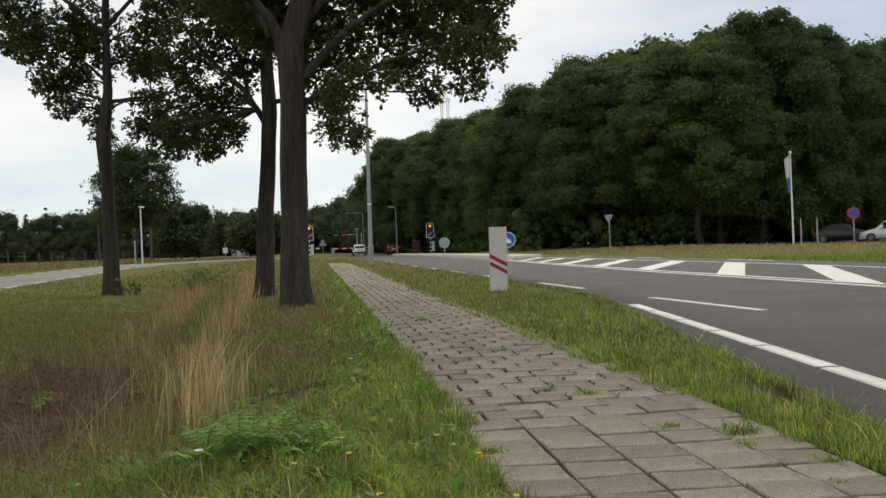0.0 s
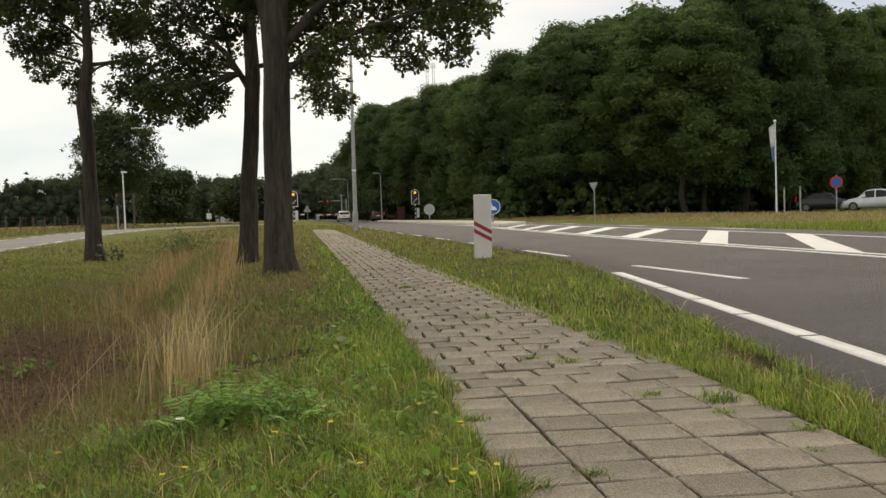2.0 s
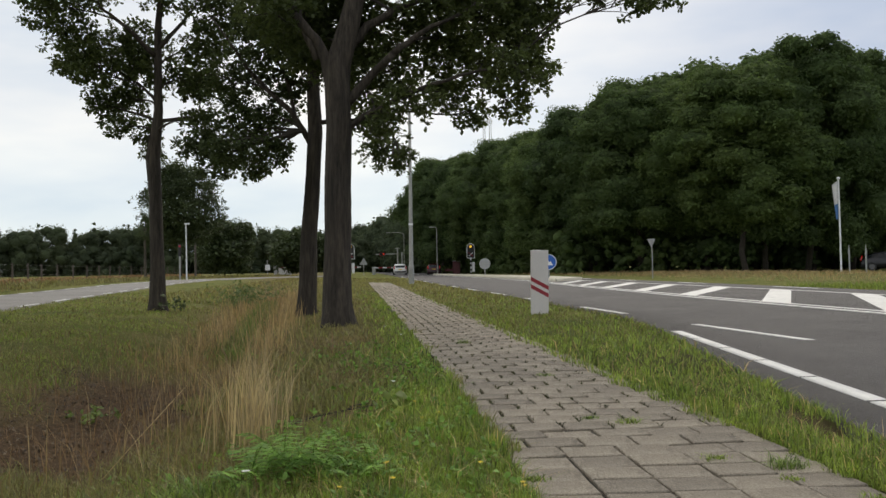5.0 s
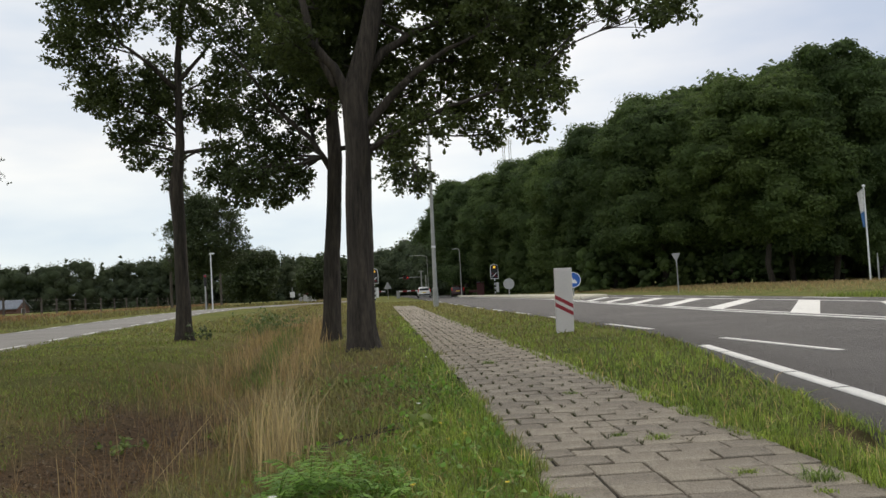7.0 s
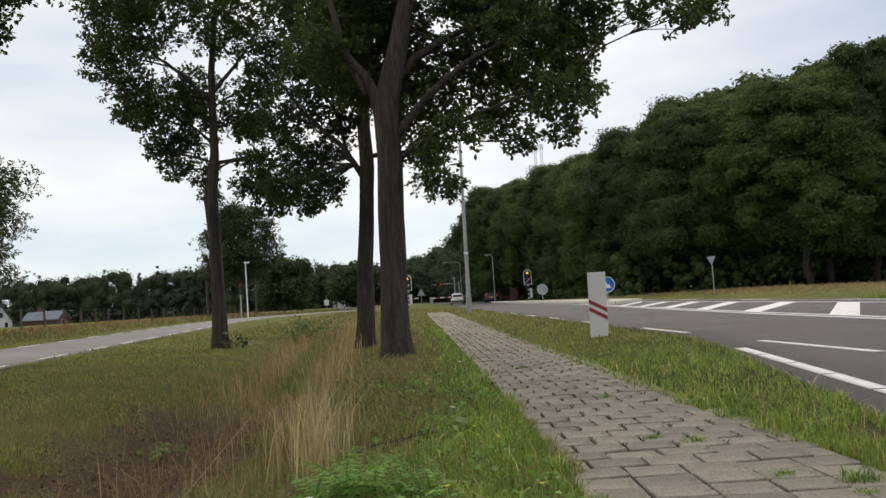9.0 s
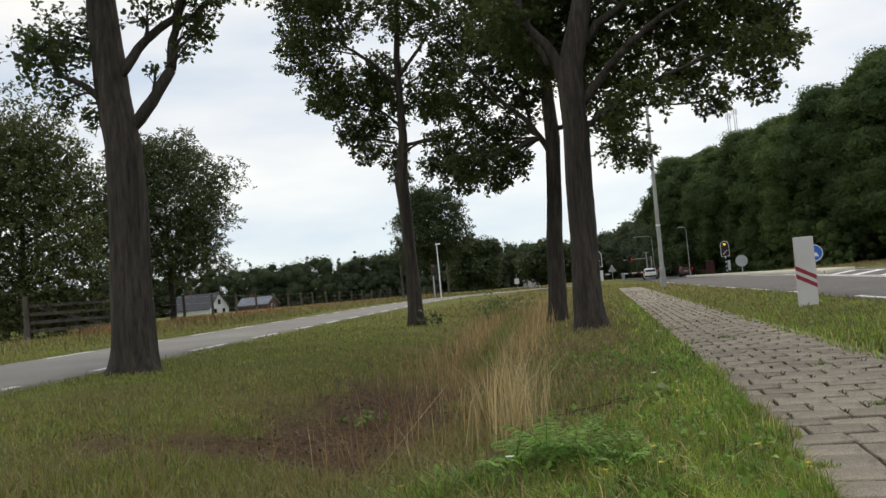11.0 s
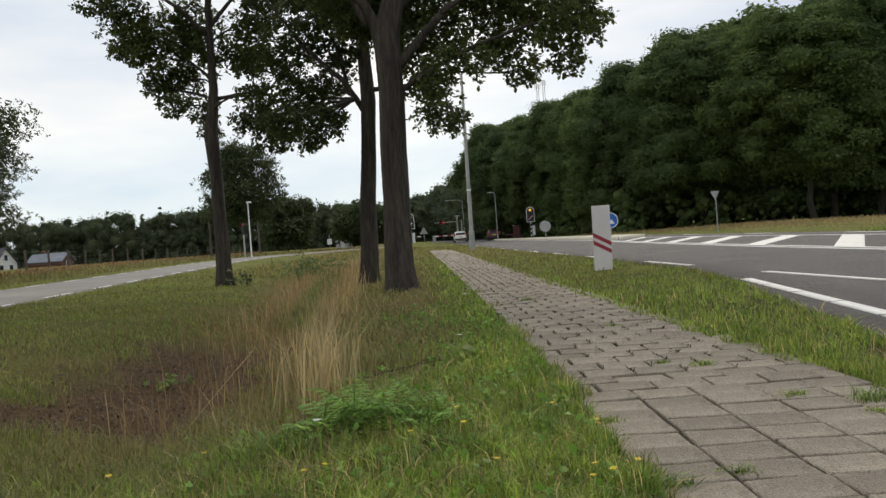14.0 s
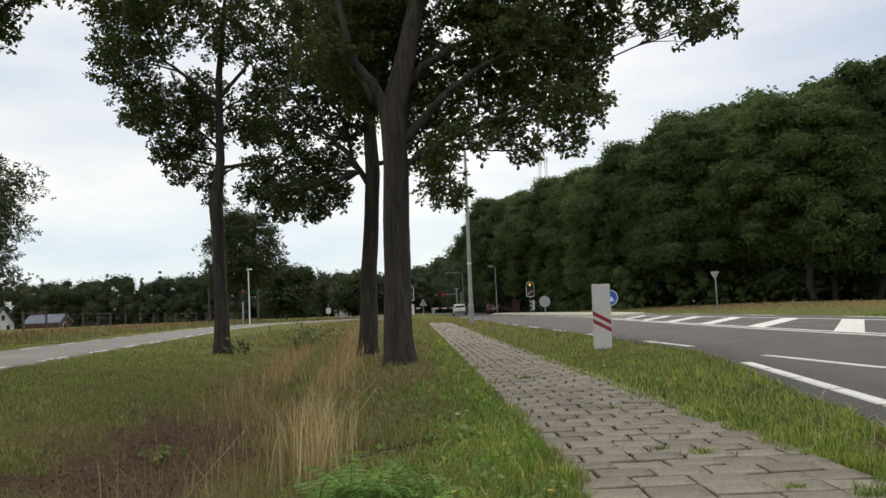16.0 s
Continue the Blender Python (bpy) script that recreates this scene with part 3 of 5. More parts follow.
def oak(label, base, trunk_pts, trunk_r, limbs, clumps, sprigs, seed, leaf=0.11, leaves=13):
    """A roadside oak: tapered ridged trunk, limbs, twigs into every clump, crown of single leaves."""
    t = thing("oak_tree", label, "tree", pose(base[0] - 0.02, base[1], float(land(base[0], base[1])) - 0.03, 0, 1.5, 0), "roadside oaks")
    bm = bmesh.new()
    sides, rings, rng = 44, [], random.Random(seed)
    P = [Vector(p) for p in trunk_pts]
    pts, rad = [], []
    for i in range(len(P) - 1):
        for k in range(14):
            f = k / 14
            pts.append(P[i].lerp(P[i + 1], f))
            rad.append(trunk_r[i] + (trunk_r[i + 1] - trunk_r[i]) * f)
    pts.append(P[-1])
    rad.append(trunk_r[-1])
    phase = [rng.uniform(0, 6.28) for _ in range(sides)]
    for p, r in zip(pts, rad):
        ring = []
        for k in range(sides):
            a = 2 * math.pi * k / sides
            flare = 1 + 0.5 * math.exp(-p.z / 0.16) * (0.6 + 0.4 * math.sin(3 * a + phase[0]))
            ridge = math.sin(k * 2.55 + phase[0] + 0.9 * math.sin(p.z * 3.1 + phase[k])) * 0.028 + rng.uniform(-0.014, 0.014)
            rr = r * flare * (1 + ridge + 0.035 * math.sin(p.z * 2.3 + a * 2 + phase[1]) + 0.03 * math.sin(p.z * 4.4 + a + phase[2]))
            ring.append(bm.verts.new(p + Vector((math.cos(a), math.sin(a), 0)) * rr))
        rings.append(ring)
    for a, b in zip(rings, rings[1:]):
        for k in range(sides):
            bm.faces.new((a[k], a[(k + 1) % sides], b[(k + 1) % sides], b[k]))
    bm.faces.new(rings[-1])
    part("trunk", bm, BARK, t, "ridged dark oak bark", True)
    tips = [(Vector(P[-1]), trunk_r[-1])]
    for p, r in zip(pts, rad):
        if p.z > 3.4:
            tips.append((p, r * 0.5))
    for i, (a, b, r0, r1) in enumerate(limbs):
        bm = bmesh.new()
        lp = grow(bm, a, b, r0, r1, seed * 31 + i, 0.1, 10, 8)
        part("limb", bm, BARK, t, smooth=True)
        tips += [(q, r0 + (r1 - r0) * k / 8) for k, q in enumerate(lp) if k > 1]
    bm = bmesh.new()
    for i, (x, y, z, r) in enumerate(clumps):
        c = Vector((x, y, z))
        q, rr = min(tips, key=lambda e: (e[0] - c).length + max(0, e[0].z - c.z + 0.3) * 1.5)
        lp = grow(bm, q, c, max(0.014, min(rr * 0.6, 0.035)), 0.008, seed * 77 + i, 0.1, 5, 6)
        for k in range(int(5 + r * 7)):
            s = lp[rng.randint(3, 6)]
            d = Vector((rng.gauss(0, 1), rng.gauss(0, 1), rng.gauss(0, 0.8))).normalized() * r * rng.uniform(0.6, 1.05)
            grow(bm, s, c + d, 0.009, 0.004, seed * 99 + i * 20 + k, 0.1, 3, 3)
    tagged(part("twig_mass", bm, TWIG, t), kind="stuff")
    me = rosette_crown("crown", clumps, sprigs, leaves, leaf, LEAF, seed)
    ob = new("crown", me)
    ob.parent = t
    tagged(ob, "dark green lobed leaves with gaps")
    return t


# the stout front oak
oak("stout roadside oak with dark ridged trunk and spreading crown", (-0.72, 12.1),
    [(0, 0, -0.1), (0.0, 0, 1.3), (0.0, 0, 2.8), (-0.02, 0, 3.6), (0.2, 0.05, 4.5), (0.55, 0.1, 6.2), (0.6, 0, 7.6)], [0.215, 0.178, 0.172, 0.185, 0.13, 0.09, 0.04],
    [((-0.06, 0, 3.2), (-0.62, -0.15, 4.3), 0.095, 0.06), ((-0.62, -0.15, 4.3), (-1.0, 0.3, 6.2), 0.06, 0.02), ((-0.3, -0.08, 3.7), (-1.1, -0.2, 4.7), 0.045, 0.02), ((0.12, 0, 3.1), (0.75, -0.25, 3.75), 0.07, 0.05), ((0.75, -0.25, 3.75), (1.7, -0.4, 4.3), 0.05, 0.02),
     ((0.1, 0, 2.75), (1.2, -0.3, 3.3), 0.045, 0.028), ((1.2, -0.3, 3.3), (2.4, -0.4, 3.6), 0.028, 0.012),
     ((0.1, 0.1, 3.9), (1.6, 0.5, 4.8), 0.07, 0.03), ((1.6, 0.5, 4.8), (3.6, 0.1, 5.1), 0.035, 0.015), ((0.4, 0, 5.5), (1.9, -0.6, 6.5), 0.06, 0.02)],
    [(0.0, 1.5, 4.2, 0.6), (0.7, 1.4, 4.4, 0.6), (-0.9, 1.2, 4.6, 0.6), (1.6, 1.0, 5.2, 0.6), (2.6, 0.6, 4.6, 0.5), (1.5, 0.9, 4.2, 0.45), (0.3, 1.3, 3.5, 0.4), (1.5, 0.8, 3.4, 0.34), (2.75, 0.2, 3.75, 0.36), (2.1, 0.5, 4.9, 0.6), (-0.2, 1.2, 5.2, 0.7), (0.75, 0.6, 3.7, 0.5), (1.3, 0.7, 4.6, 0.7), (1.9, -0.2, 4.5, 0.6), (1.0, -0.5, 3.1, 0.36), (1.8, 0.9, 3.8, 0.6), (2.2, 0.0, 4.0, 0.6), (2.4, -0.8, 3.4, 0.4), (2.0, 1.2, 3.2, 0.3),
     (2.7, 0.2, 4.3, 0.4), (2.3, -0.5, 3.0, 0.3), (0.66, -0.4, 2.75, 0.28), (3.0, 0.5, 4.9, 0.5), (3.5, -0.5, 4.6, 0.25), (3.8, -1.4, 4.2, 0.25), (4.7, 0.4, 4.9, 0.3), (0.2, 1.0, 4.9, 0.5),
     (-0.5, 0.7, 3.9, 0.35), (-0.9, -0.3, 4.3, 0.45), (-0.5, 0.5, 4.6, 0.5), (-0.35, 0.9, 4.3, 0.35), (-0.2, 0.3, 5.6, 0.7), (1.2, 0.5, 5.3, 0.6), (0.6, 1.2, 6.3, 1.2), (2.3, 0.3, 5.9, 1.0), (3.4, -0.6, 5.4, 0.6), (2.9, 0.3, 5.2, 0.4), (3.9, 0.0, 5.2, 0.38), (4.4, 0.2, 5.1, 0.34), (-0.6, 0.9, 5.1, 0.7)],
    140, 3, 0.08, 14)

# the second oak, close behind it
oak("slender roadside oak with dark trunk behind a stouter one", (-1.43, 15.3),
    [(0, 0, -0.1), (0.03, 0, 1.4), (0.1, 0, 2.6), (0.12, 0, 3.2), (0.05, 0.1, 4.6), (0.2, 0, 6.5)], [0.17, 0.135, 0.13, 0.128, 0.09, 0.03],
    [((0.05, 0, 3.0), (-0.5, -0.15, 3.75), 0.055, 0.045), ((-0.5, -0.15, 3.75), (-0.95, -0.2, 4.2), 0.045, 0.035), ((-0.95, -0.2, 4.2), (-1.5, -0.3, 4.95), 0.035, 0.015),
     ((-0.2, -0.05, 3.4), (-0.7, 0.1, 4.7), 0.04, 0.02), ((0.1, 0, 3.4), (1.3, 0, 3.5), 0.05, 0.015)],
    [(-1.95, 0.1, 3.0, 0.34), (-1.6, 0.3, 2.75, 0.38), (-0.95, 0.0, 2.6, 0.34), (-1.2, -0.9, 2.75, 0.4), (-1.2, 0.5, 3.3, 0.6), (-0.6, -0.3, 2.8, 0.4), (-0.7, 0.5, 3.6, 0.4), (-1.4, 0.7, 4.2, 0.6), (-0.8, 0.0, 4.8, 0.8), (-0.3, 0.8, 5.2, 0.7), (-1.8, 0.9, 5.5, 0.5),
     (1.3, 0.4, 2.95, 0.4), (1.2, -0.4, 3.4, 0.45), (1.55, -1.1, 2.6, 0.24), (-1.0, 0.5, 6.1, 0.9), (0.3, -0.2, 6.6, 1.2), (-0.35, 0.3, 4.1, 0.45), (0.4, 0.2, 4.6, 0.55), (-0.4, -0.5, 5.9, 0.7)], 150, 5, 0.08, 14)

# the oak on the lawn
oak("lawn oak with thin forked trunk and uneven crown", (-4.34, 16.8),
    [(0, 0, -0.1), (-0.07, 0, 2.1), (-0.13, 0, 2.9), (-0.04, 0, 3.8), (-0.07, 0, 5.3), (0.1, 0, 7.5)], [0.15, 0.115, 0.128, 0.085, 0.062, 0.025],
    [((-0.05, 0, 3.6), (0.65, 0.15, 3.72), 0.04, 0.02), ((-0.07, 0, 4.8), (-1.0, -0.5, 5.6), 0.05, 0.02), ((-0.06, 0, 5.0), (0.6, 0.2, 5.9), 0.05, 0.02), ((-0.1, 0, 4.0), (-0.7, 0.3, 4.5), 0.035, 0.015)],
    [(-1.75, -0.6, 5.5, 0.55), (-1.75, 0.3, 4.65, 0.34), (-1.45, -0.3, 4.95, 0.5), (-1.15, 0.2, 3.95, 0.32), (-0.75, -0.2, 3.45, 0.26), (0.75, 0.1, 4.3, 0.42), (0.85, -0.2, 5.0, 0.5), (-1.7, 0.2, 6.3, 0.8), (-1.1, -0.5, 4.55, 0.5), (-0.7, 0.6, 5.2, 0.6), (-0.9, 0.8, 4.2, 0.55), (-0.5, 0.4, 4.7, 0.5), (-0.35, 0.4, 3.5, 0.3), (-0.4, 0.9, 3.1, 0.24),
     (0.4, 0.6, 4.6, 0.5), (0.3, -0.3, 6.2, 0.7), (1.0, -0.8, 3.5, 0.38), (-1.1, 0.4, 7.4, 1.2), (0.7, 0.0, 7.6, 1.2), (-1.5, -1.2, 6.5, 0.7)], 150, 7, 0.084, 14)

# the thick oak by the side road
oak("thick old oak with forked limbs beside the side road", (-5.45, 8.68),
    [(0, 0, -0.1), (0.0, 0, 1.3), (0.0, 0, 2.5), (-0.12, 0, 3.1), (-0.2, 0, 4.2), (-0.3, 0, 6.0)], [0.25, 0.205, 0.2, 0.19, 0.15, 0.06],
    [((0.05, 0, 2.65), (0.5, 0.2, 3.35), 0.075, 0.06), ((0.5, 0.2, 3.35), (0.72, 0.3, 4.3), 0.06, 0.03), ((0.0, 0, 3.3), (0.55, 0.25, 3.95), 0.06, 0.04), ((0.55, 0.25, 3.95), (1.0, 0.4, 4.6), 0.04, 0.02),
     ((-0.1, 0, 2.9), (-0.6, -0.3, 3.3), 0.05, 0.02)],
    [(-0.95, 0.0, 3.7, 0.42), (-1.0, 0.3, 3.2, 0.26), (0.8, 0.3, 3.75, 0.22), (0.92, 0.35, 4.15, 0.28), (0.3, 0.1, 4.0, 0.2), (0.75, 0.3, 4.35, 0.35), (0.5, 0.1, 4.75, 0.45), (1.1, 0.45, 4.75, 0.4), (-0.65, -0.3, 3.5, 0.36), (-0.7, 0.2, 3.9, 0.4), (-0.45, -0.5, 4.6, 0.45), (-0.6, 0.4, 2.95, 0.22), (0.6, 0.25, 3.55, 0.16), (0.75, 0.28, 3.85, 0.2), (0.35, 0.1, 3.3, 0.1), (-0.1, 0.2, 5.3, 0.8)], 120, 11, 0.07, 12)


# ---- the wood along the main road ----
def wood_tree(name, height, radius, n_clumps, per_m2, leaf, seed, low=0.16):
    t = thing(name, "tall dense deciduous tree at the wood's edge", "tree", pose(0, 0, 0), "wood edge trees")
    rng = random.Random(seed)
    bm = bmesh.new()
    grow(bm, (0, 0, -0.3), (0.2, 0.1, height * 0.8), 0.26, 0.06, seed, 0.02, 9, 7)
    for k in range(6):
        a, z = rng.uniform(0, 6.28), height * rng.uniform(0.3, 0.65)
        grow(bm, (0.1, 0.05, z), (math.cos(a) * radius * 0.7, math.sin(a) * radius * 0.7, z + radius * 0.5), 0.1, 0.03, seed + k, 0.1, 6, 4)
    part("trunk", bm, BARK, t, smooth=True)
    cs, rs = [], []
    for k in range(n_clumps):
        u = ((k + 0.5) / n_clumps) ** 0.82
        z = low + (1 - low) * u
        prof = math.sin(math.pi * min(1, max(0.0, (z - low) / (1 - low) * 0.74 + 0.2))) ** 0.55
        a = k * 2.39996 + rng.uniform(-0.4, 0.4)
        r = radius * prof * rng.uniform(0.62, 0.98)
        s = radius * rng.choice((0.12, 0.16, 0.2, 0.26, 0.33)) * rng.uniform(0.9, 1.1)
        cs.append((math.cos(a) * r, math.sin(a) * r, height * z * 0.97 - s * 0.6))
        rs.append(s)
    for k in range(5):
        cs.append((0, 0.6, height * (low + (0.86 - low) * (k + 0.5) / 5)))
        rs.append(radius * 0.55)
    me = lump_crown("crown", cs, rs, per_m2, leaf, FOREST_LEAF, seed, 0.64, 0.78)
    ob = new("crown", me)
    ob.parent = t
    return t


near_kinds = [wood_tree("wood_tree", 18.0, 6.0, 104, 46, 0.22, s, lo) for s, lo in ((21, 0.2), (22, 0.26), (23, 0.16), (24, 0.3))]
back_kinds = [wood_tree("wood_tree", 18.0, 5.6, 40, 12, 0.42, s, 0.1) for s in (31, 32)]


def wood_height(x, y):
    """Height of the wood's canopy along its edge, rising towards the car park."""
    slope = lerp(math.degrees(math.atan2(x, y)), [0, 1, 2.2, 3, 6, 7.8, 9.6, 11.4, 13.2, 15, 16.8, 18.6, 23.3, 24, 26.5, 28, 29.7, 31.4, 40], [0.052, 0.064, 0.103, 0.129, 0.136, 0.146, 0.158, 0.163, 0.178, 0.202, 0.216, 0.224, 0.225, 0.234, 0.242, 0.234, 0.213, 0.2, 0.2])
    return 0.75 + float(slope) * math.hypot(x, y)



rng = random.Random(4)
front = [(62, 84), (55, 81), (48, 79), (41.5, 76), (34.5, 69), (28, 68), (22.3, 75), (20, 83), (18.4, 91), (17, 99), (15.3, 107), (12.8, 115), (10.6, 123), (8.6, 130), (6.8, 137)]
used = set()
for i in range(len(front) - 1):
    (xa, ya), (xb, yb) = front[i], front[i + 1]
    L = math.hypot(xb - xa, yb - ya)
    nx, ny = -(yb - ya) / L, (xb - xa) / L
    if nx * (xa + xb) + ny * (ya + yb) < 0:
        nx, ny = -nx, -ny
    for row, off in enumerate((0, 6.5, 13)):
        for f in ((0.0, 0.5) if row == 0 else (0.25, 0.75) if row == 1 else (0.5,)):
            x = xa + (xb - xa) * f + nx * off + rng.uniform(-0.8, 0.8)
            y = ya + (yb - ya) * f + ny * off + rng.uniform(-0.8, 0.8)
            if row == 0 and f:
                x, y = x + nx * 2.2, y + ny * 2.2
            kinds = near_kinds if row == 0 else back_kinds
            k = rng.randrange(len(kinds))
            h = wood_height(x, y) / 18.0 * rng.uniform(0.94, 1.03) * (1 - 0.02 * row)
            m = pose(x, y, float(land(x, y)), 0, 0, rng.uniform(-35, 35) - math.degrees(math.atan2(x, y))) @ Matrix.Diagonal((1, 1, h, 1))
            key = (row > 0, k)
            if key not in used:
                used.add(key)
                kinds[k].matrix_world = m
            else:
                c = copy_thing(kinds[k], m)
                c.scale = (1, 1, h)


def tree_line(name, label, line, heights, spacing, leaf, material_, seed, sprigs=2.2, conifers=0.0):
    """Woods too far off to count: crowns merged along a line, trunks hidden."""
    rng = random.Random(seed)
    cs, rs = [], []
    for (a, b), (h0, h1) in zip(zip(line, line[1:]), zip(heights, heights[1:])):
        L = math.hypot(b[0] - a[0], b[1] - a[1])
        n = max(1, int(L / spacing))
        for k in range(n):
            f = (k + rng.random()) / n
            x, y, h = a[0] + (b[0] - a[0]) * f, a[1] + (b[1] - a[1]) * f, (h0 + (h1 - h0) * f) * rng.uniform(0.82, 1.05)
            y += rng.uniform(0, 10)
            if rng.random() < conifers:
                for j in range(9):
                    z = j / 9
                    cs.append((x, y, h * (0.15 + 0.95 * z)))
                    rs.append(0.25 + h * 0.16 * (1 - z))
            else:
                for j in range(11):
                    z = 0.04 + 0.86 * j / 10
                    w = h * 0.32 * math.sin(math.pi * min(0.95, z * 0.75 + 0.2))
                    cs.append((x + rng.uniform(-1, 1) * w, y + rng.uniform(-1, 1) * w, h * z))
                    rs.append(h * rng.uniform(0.11, 0.2))
    me = lump_crown(name, cs, rs, sprigs, leaf, material_, seed, 0.85, 0.82, 1, False)
    return tagged(new(name, me), label, "woods", kind="stuff")


tree_line("far_woods", "dark mixed woods beyond the fields", [(-190, 150), (-120, 175), (-85, 185), (-62, 195), (-48, 190), (-34, 195), (-24, 210), (-8, 260)], [10.5, 10.5, 11, 12, 13.5, 12, 10.5, 12], 1.25, 0.34, HAZED_LEAF, 41, 6.5, 0.4)
tree_line("distant_woods", "hazy green woods past the crossing", [(9, 150), (8.5, 175), (8, 205), (4, 240), (-4, 290), (-20, 360), (-60, 400)], [17, 17.5, 18, 17.5, 16, 17, 17], 2.6, 0.9, HAZED_LEAF, 43, 1.0)
tree_line("undergrowth", "dark undergrowth below the wood's edge trees", [(64, 88), (50, 83), (37, 75), (28, 73), (21, 74), (17.5, 80), (16, 90), (14.5, 98), (13, 106), (11.5, 114), (9.8, 123), (7, 136)], [3.5, 3, 3, 3, 3.5, 4.5, 5, 5.5, 5.5, 5.5, 5.5, 6], 1.6, 0.35, FOREST_LEAF, 45, 6.0)


tree_line("deep_undergrowth", "dark undergrowth deep in the wood", [(64, 96), (50, 91), (37, 83), (28, 80), (24.5, 88), (21.5, 100), (17.5, 114), (13, 128), (9, 146)], [5, 5, 4.5, 4.5, 4.5, 4.5, 4.5, 5, 6], 0.9, 0.5, FOREST_LEAF, 46, 2.0)
tree_line("field_hedge", "dense dark hedge below the far woods", [(-190, 146), (-120, 171), (-85, 181), (-62, 190), (-48, 185), (-34, 190), (-24, 205), (-8, 254)], [6, 5.5, 6, 7, 8, 7.5, 6.5, 7], 2.0, 0.36, HAZED_LEAF, 47, 6.0)


def round_tree(label, x, y, height, radius, low, seed, leaf=0.16, lumps=34, sprigs=30, material_=BUSH_LEAF, droop=0.85):
    t = thing("field_tree", label, "tree", pose(x, y, float(land(x, y)), 0, 0, 0), "field trees")
    rng = random.Random(seed)
    bm = bmesh.new()
    grow(bm, (0, 0, -0.2), (0.1, 0, height * 0.8), 0.13, 0.03, seed, 0.03, 8, 6)
    for k in range(9):
        a, z = rng.uniform(0, 6.28), rng.uniform(low * 0.9, height * 0.6)
        grow(bm, (0.03, 0, z), (math.cos(a) * radius * 0.75, math.sin(a) * radius * 0.75, z + radius * 0.4), 0.05, 0.012, seed + k, 0.1, 5, 4)
    part("trunk", bm, BARK, t, smooth=True)
    cs, rs = [], []
    for k in range(lumps):
        u = (k + 0.5) / lumps
        z = low + (height - low) * u
        prof = math.sqrt(max(0.05, 1 - (2 * u - 0.85) ** 2 / 1.4))
        a = k * 2.39996
        r = radius * prof * rng.uniform(0.35, 0.95)
        cs.append((math.cos(a) * r, math.sin(a) * r, z))
        rs.append(radius * rng.uniform(0.2, 0.36))
    me = rosette_crown("crown", [(*c, r) for c, r in zip(cs, rs)], sprigs, 9, leaf, material_, seed, droop)
    ob = new("crown", me)
    ob.parent = t
    return t


round_tree("round field tree behind the side road", -17.5, 75.0, 9.3, 3.2, 3.3, 51, 0.2, 60, 26)
round_tree("broad leafy tree beyond the fence", -17.5, 30.5, 6.8, 3.05, 1.9, 53, 0.1, 80, 52)
WILLOW_LEAF = leaf_material("willow_leaf", (0.075, 0.095, 0.035), (0.13, 0.15, 0.06), 0.35, 0.35)
round_tree("drooping willow-like tree beyond the fence", -19.2, 24.6, 6.6, 3.0, 0.5, 55, 0.11, 90, 46, WILLOW_LEAF, 1.7)
round_tree("leafy hedge tree at the crossing", -17.5, 95.0, 5.4, 3.4, 1.2, 57, 0.3)
round_tree("leafy tree beside the far side road", -10.8, 112.0, 5.2, 3.6, 1.2, 59, 0.35)


# ---- signs, posts and lamps ----
def put(bearing, distance, dz=0.0, turn=0.0):
    """A pose on the ground by compass bearing (degrees from straight ahead, to the right) and distance."""
    x, y = distance * math.sin(radians(bearing)), distance * math.cos(radians(bearing))
    return pose(x, y, float(land(x, y)) + dz, 0, 0, turn - bearing)


def post(bm, h, r, at=(0, 0), r2=None, z0=-0.3, sides=14):
    tube(bm, [(at[0], at[1], z0), (at[0], at[1], h * 0.5), (at[0], at[1], h)], [r, (r + (r2 or r)) / 2, r2 or r], sides)


# level-crossing countdown beacon
b = thing("countdown_beacon", "white countdown beacon with two red slanted stripes", "road beacon", pose(2.57, 14.98, float(land(2.57, 14.98)), 0.5, 0.9, -4))
bm = bmesh.new()
box(bm, (0.305, 0.045, 1.14), (0, 0, 0.53), 0.008)
part("panel", bm, WHITE, b, "weathered white plastic panel")
for za, zb in ((0.575, 0.645), (0.445, 0.515)):
    bm = bmesh.new()
    prism(bm, [(-0.1515, za), (0.1515, za - 0.165), (0.1515, zb - 0.165), (-0.1515, zb)], 0.004, (0, -0.0245, 0))
    part("red_stripe", bm, RED, b, "dark red reflective stripe")
for sx in (-0.1, 0.1):
    bm = bmesh.new()
    box(bm, (0.03, 0.03, 0.9), (sx, 0.037, 0.2), 0.004)
    part("stake", bm, GALV, b)

# keep-right sign on the island's nose
s = thing("keep_right_sign", "blue round road sign with a white arrow", "road sign", pose(8.95, 48.6, float(land(9.05, 48.6)) + 0.1, 0, 0, -8))
bm = bmesh.new()
post(bm, 1.3, 0.04)
part("post", bm, GALV, s)
bm = bmesh.new()
disc(bm, 0.44, 0.03, (0, -0.06, 0.93))
part("rim", bm, SIGN_WHITE, s)
bm = bmesh.new()
disc(bm, 0.4, 0.01, (0, -0.082, 0.93))
part("face", bm, BLUE, s)
bm = bmesh.new()
prism(bm, [(-0.24, 0.74), (0.24, 0.74), (0.1, 0.98), (0.03, 0.92), (-0.08, 1.2), (-0.2, 1.04)], 0.006, (0, -0.092, 0))
part("arrow", bm, SIGN_WHITE, s)

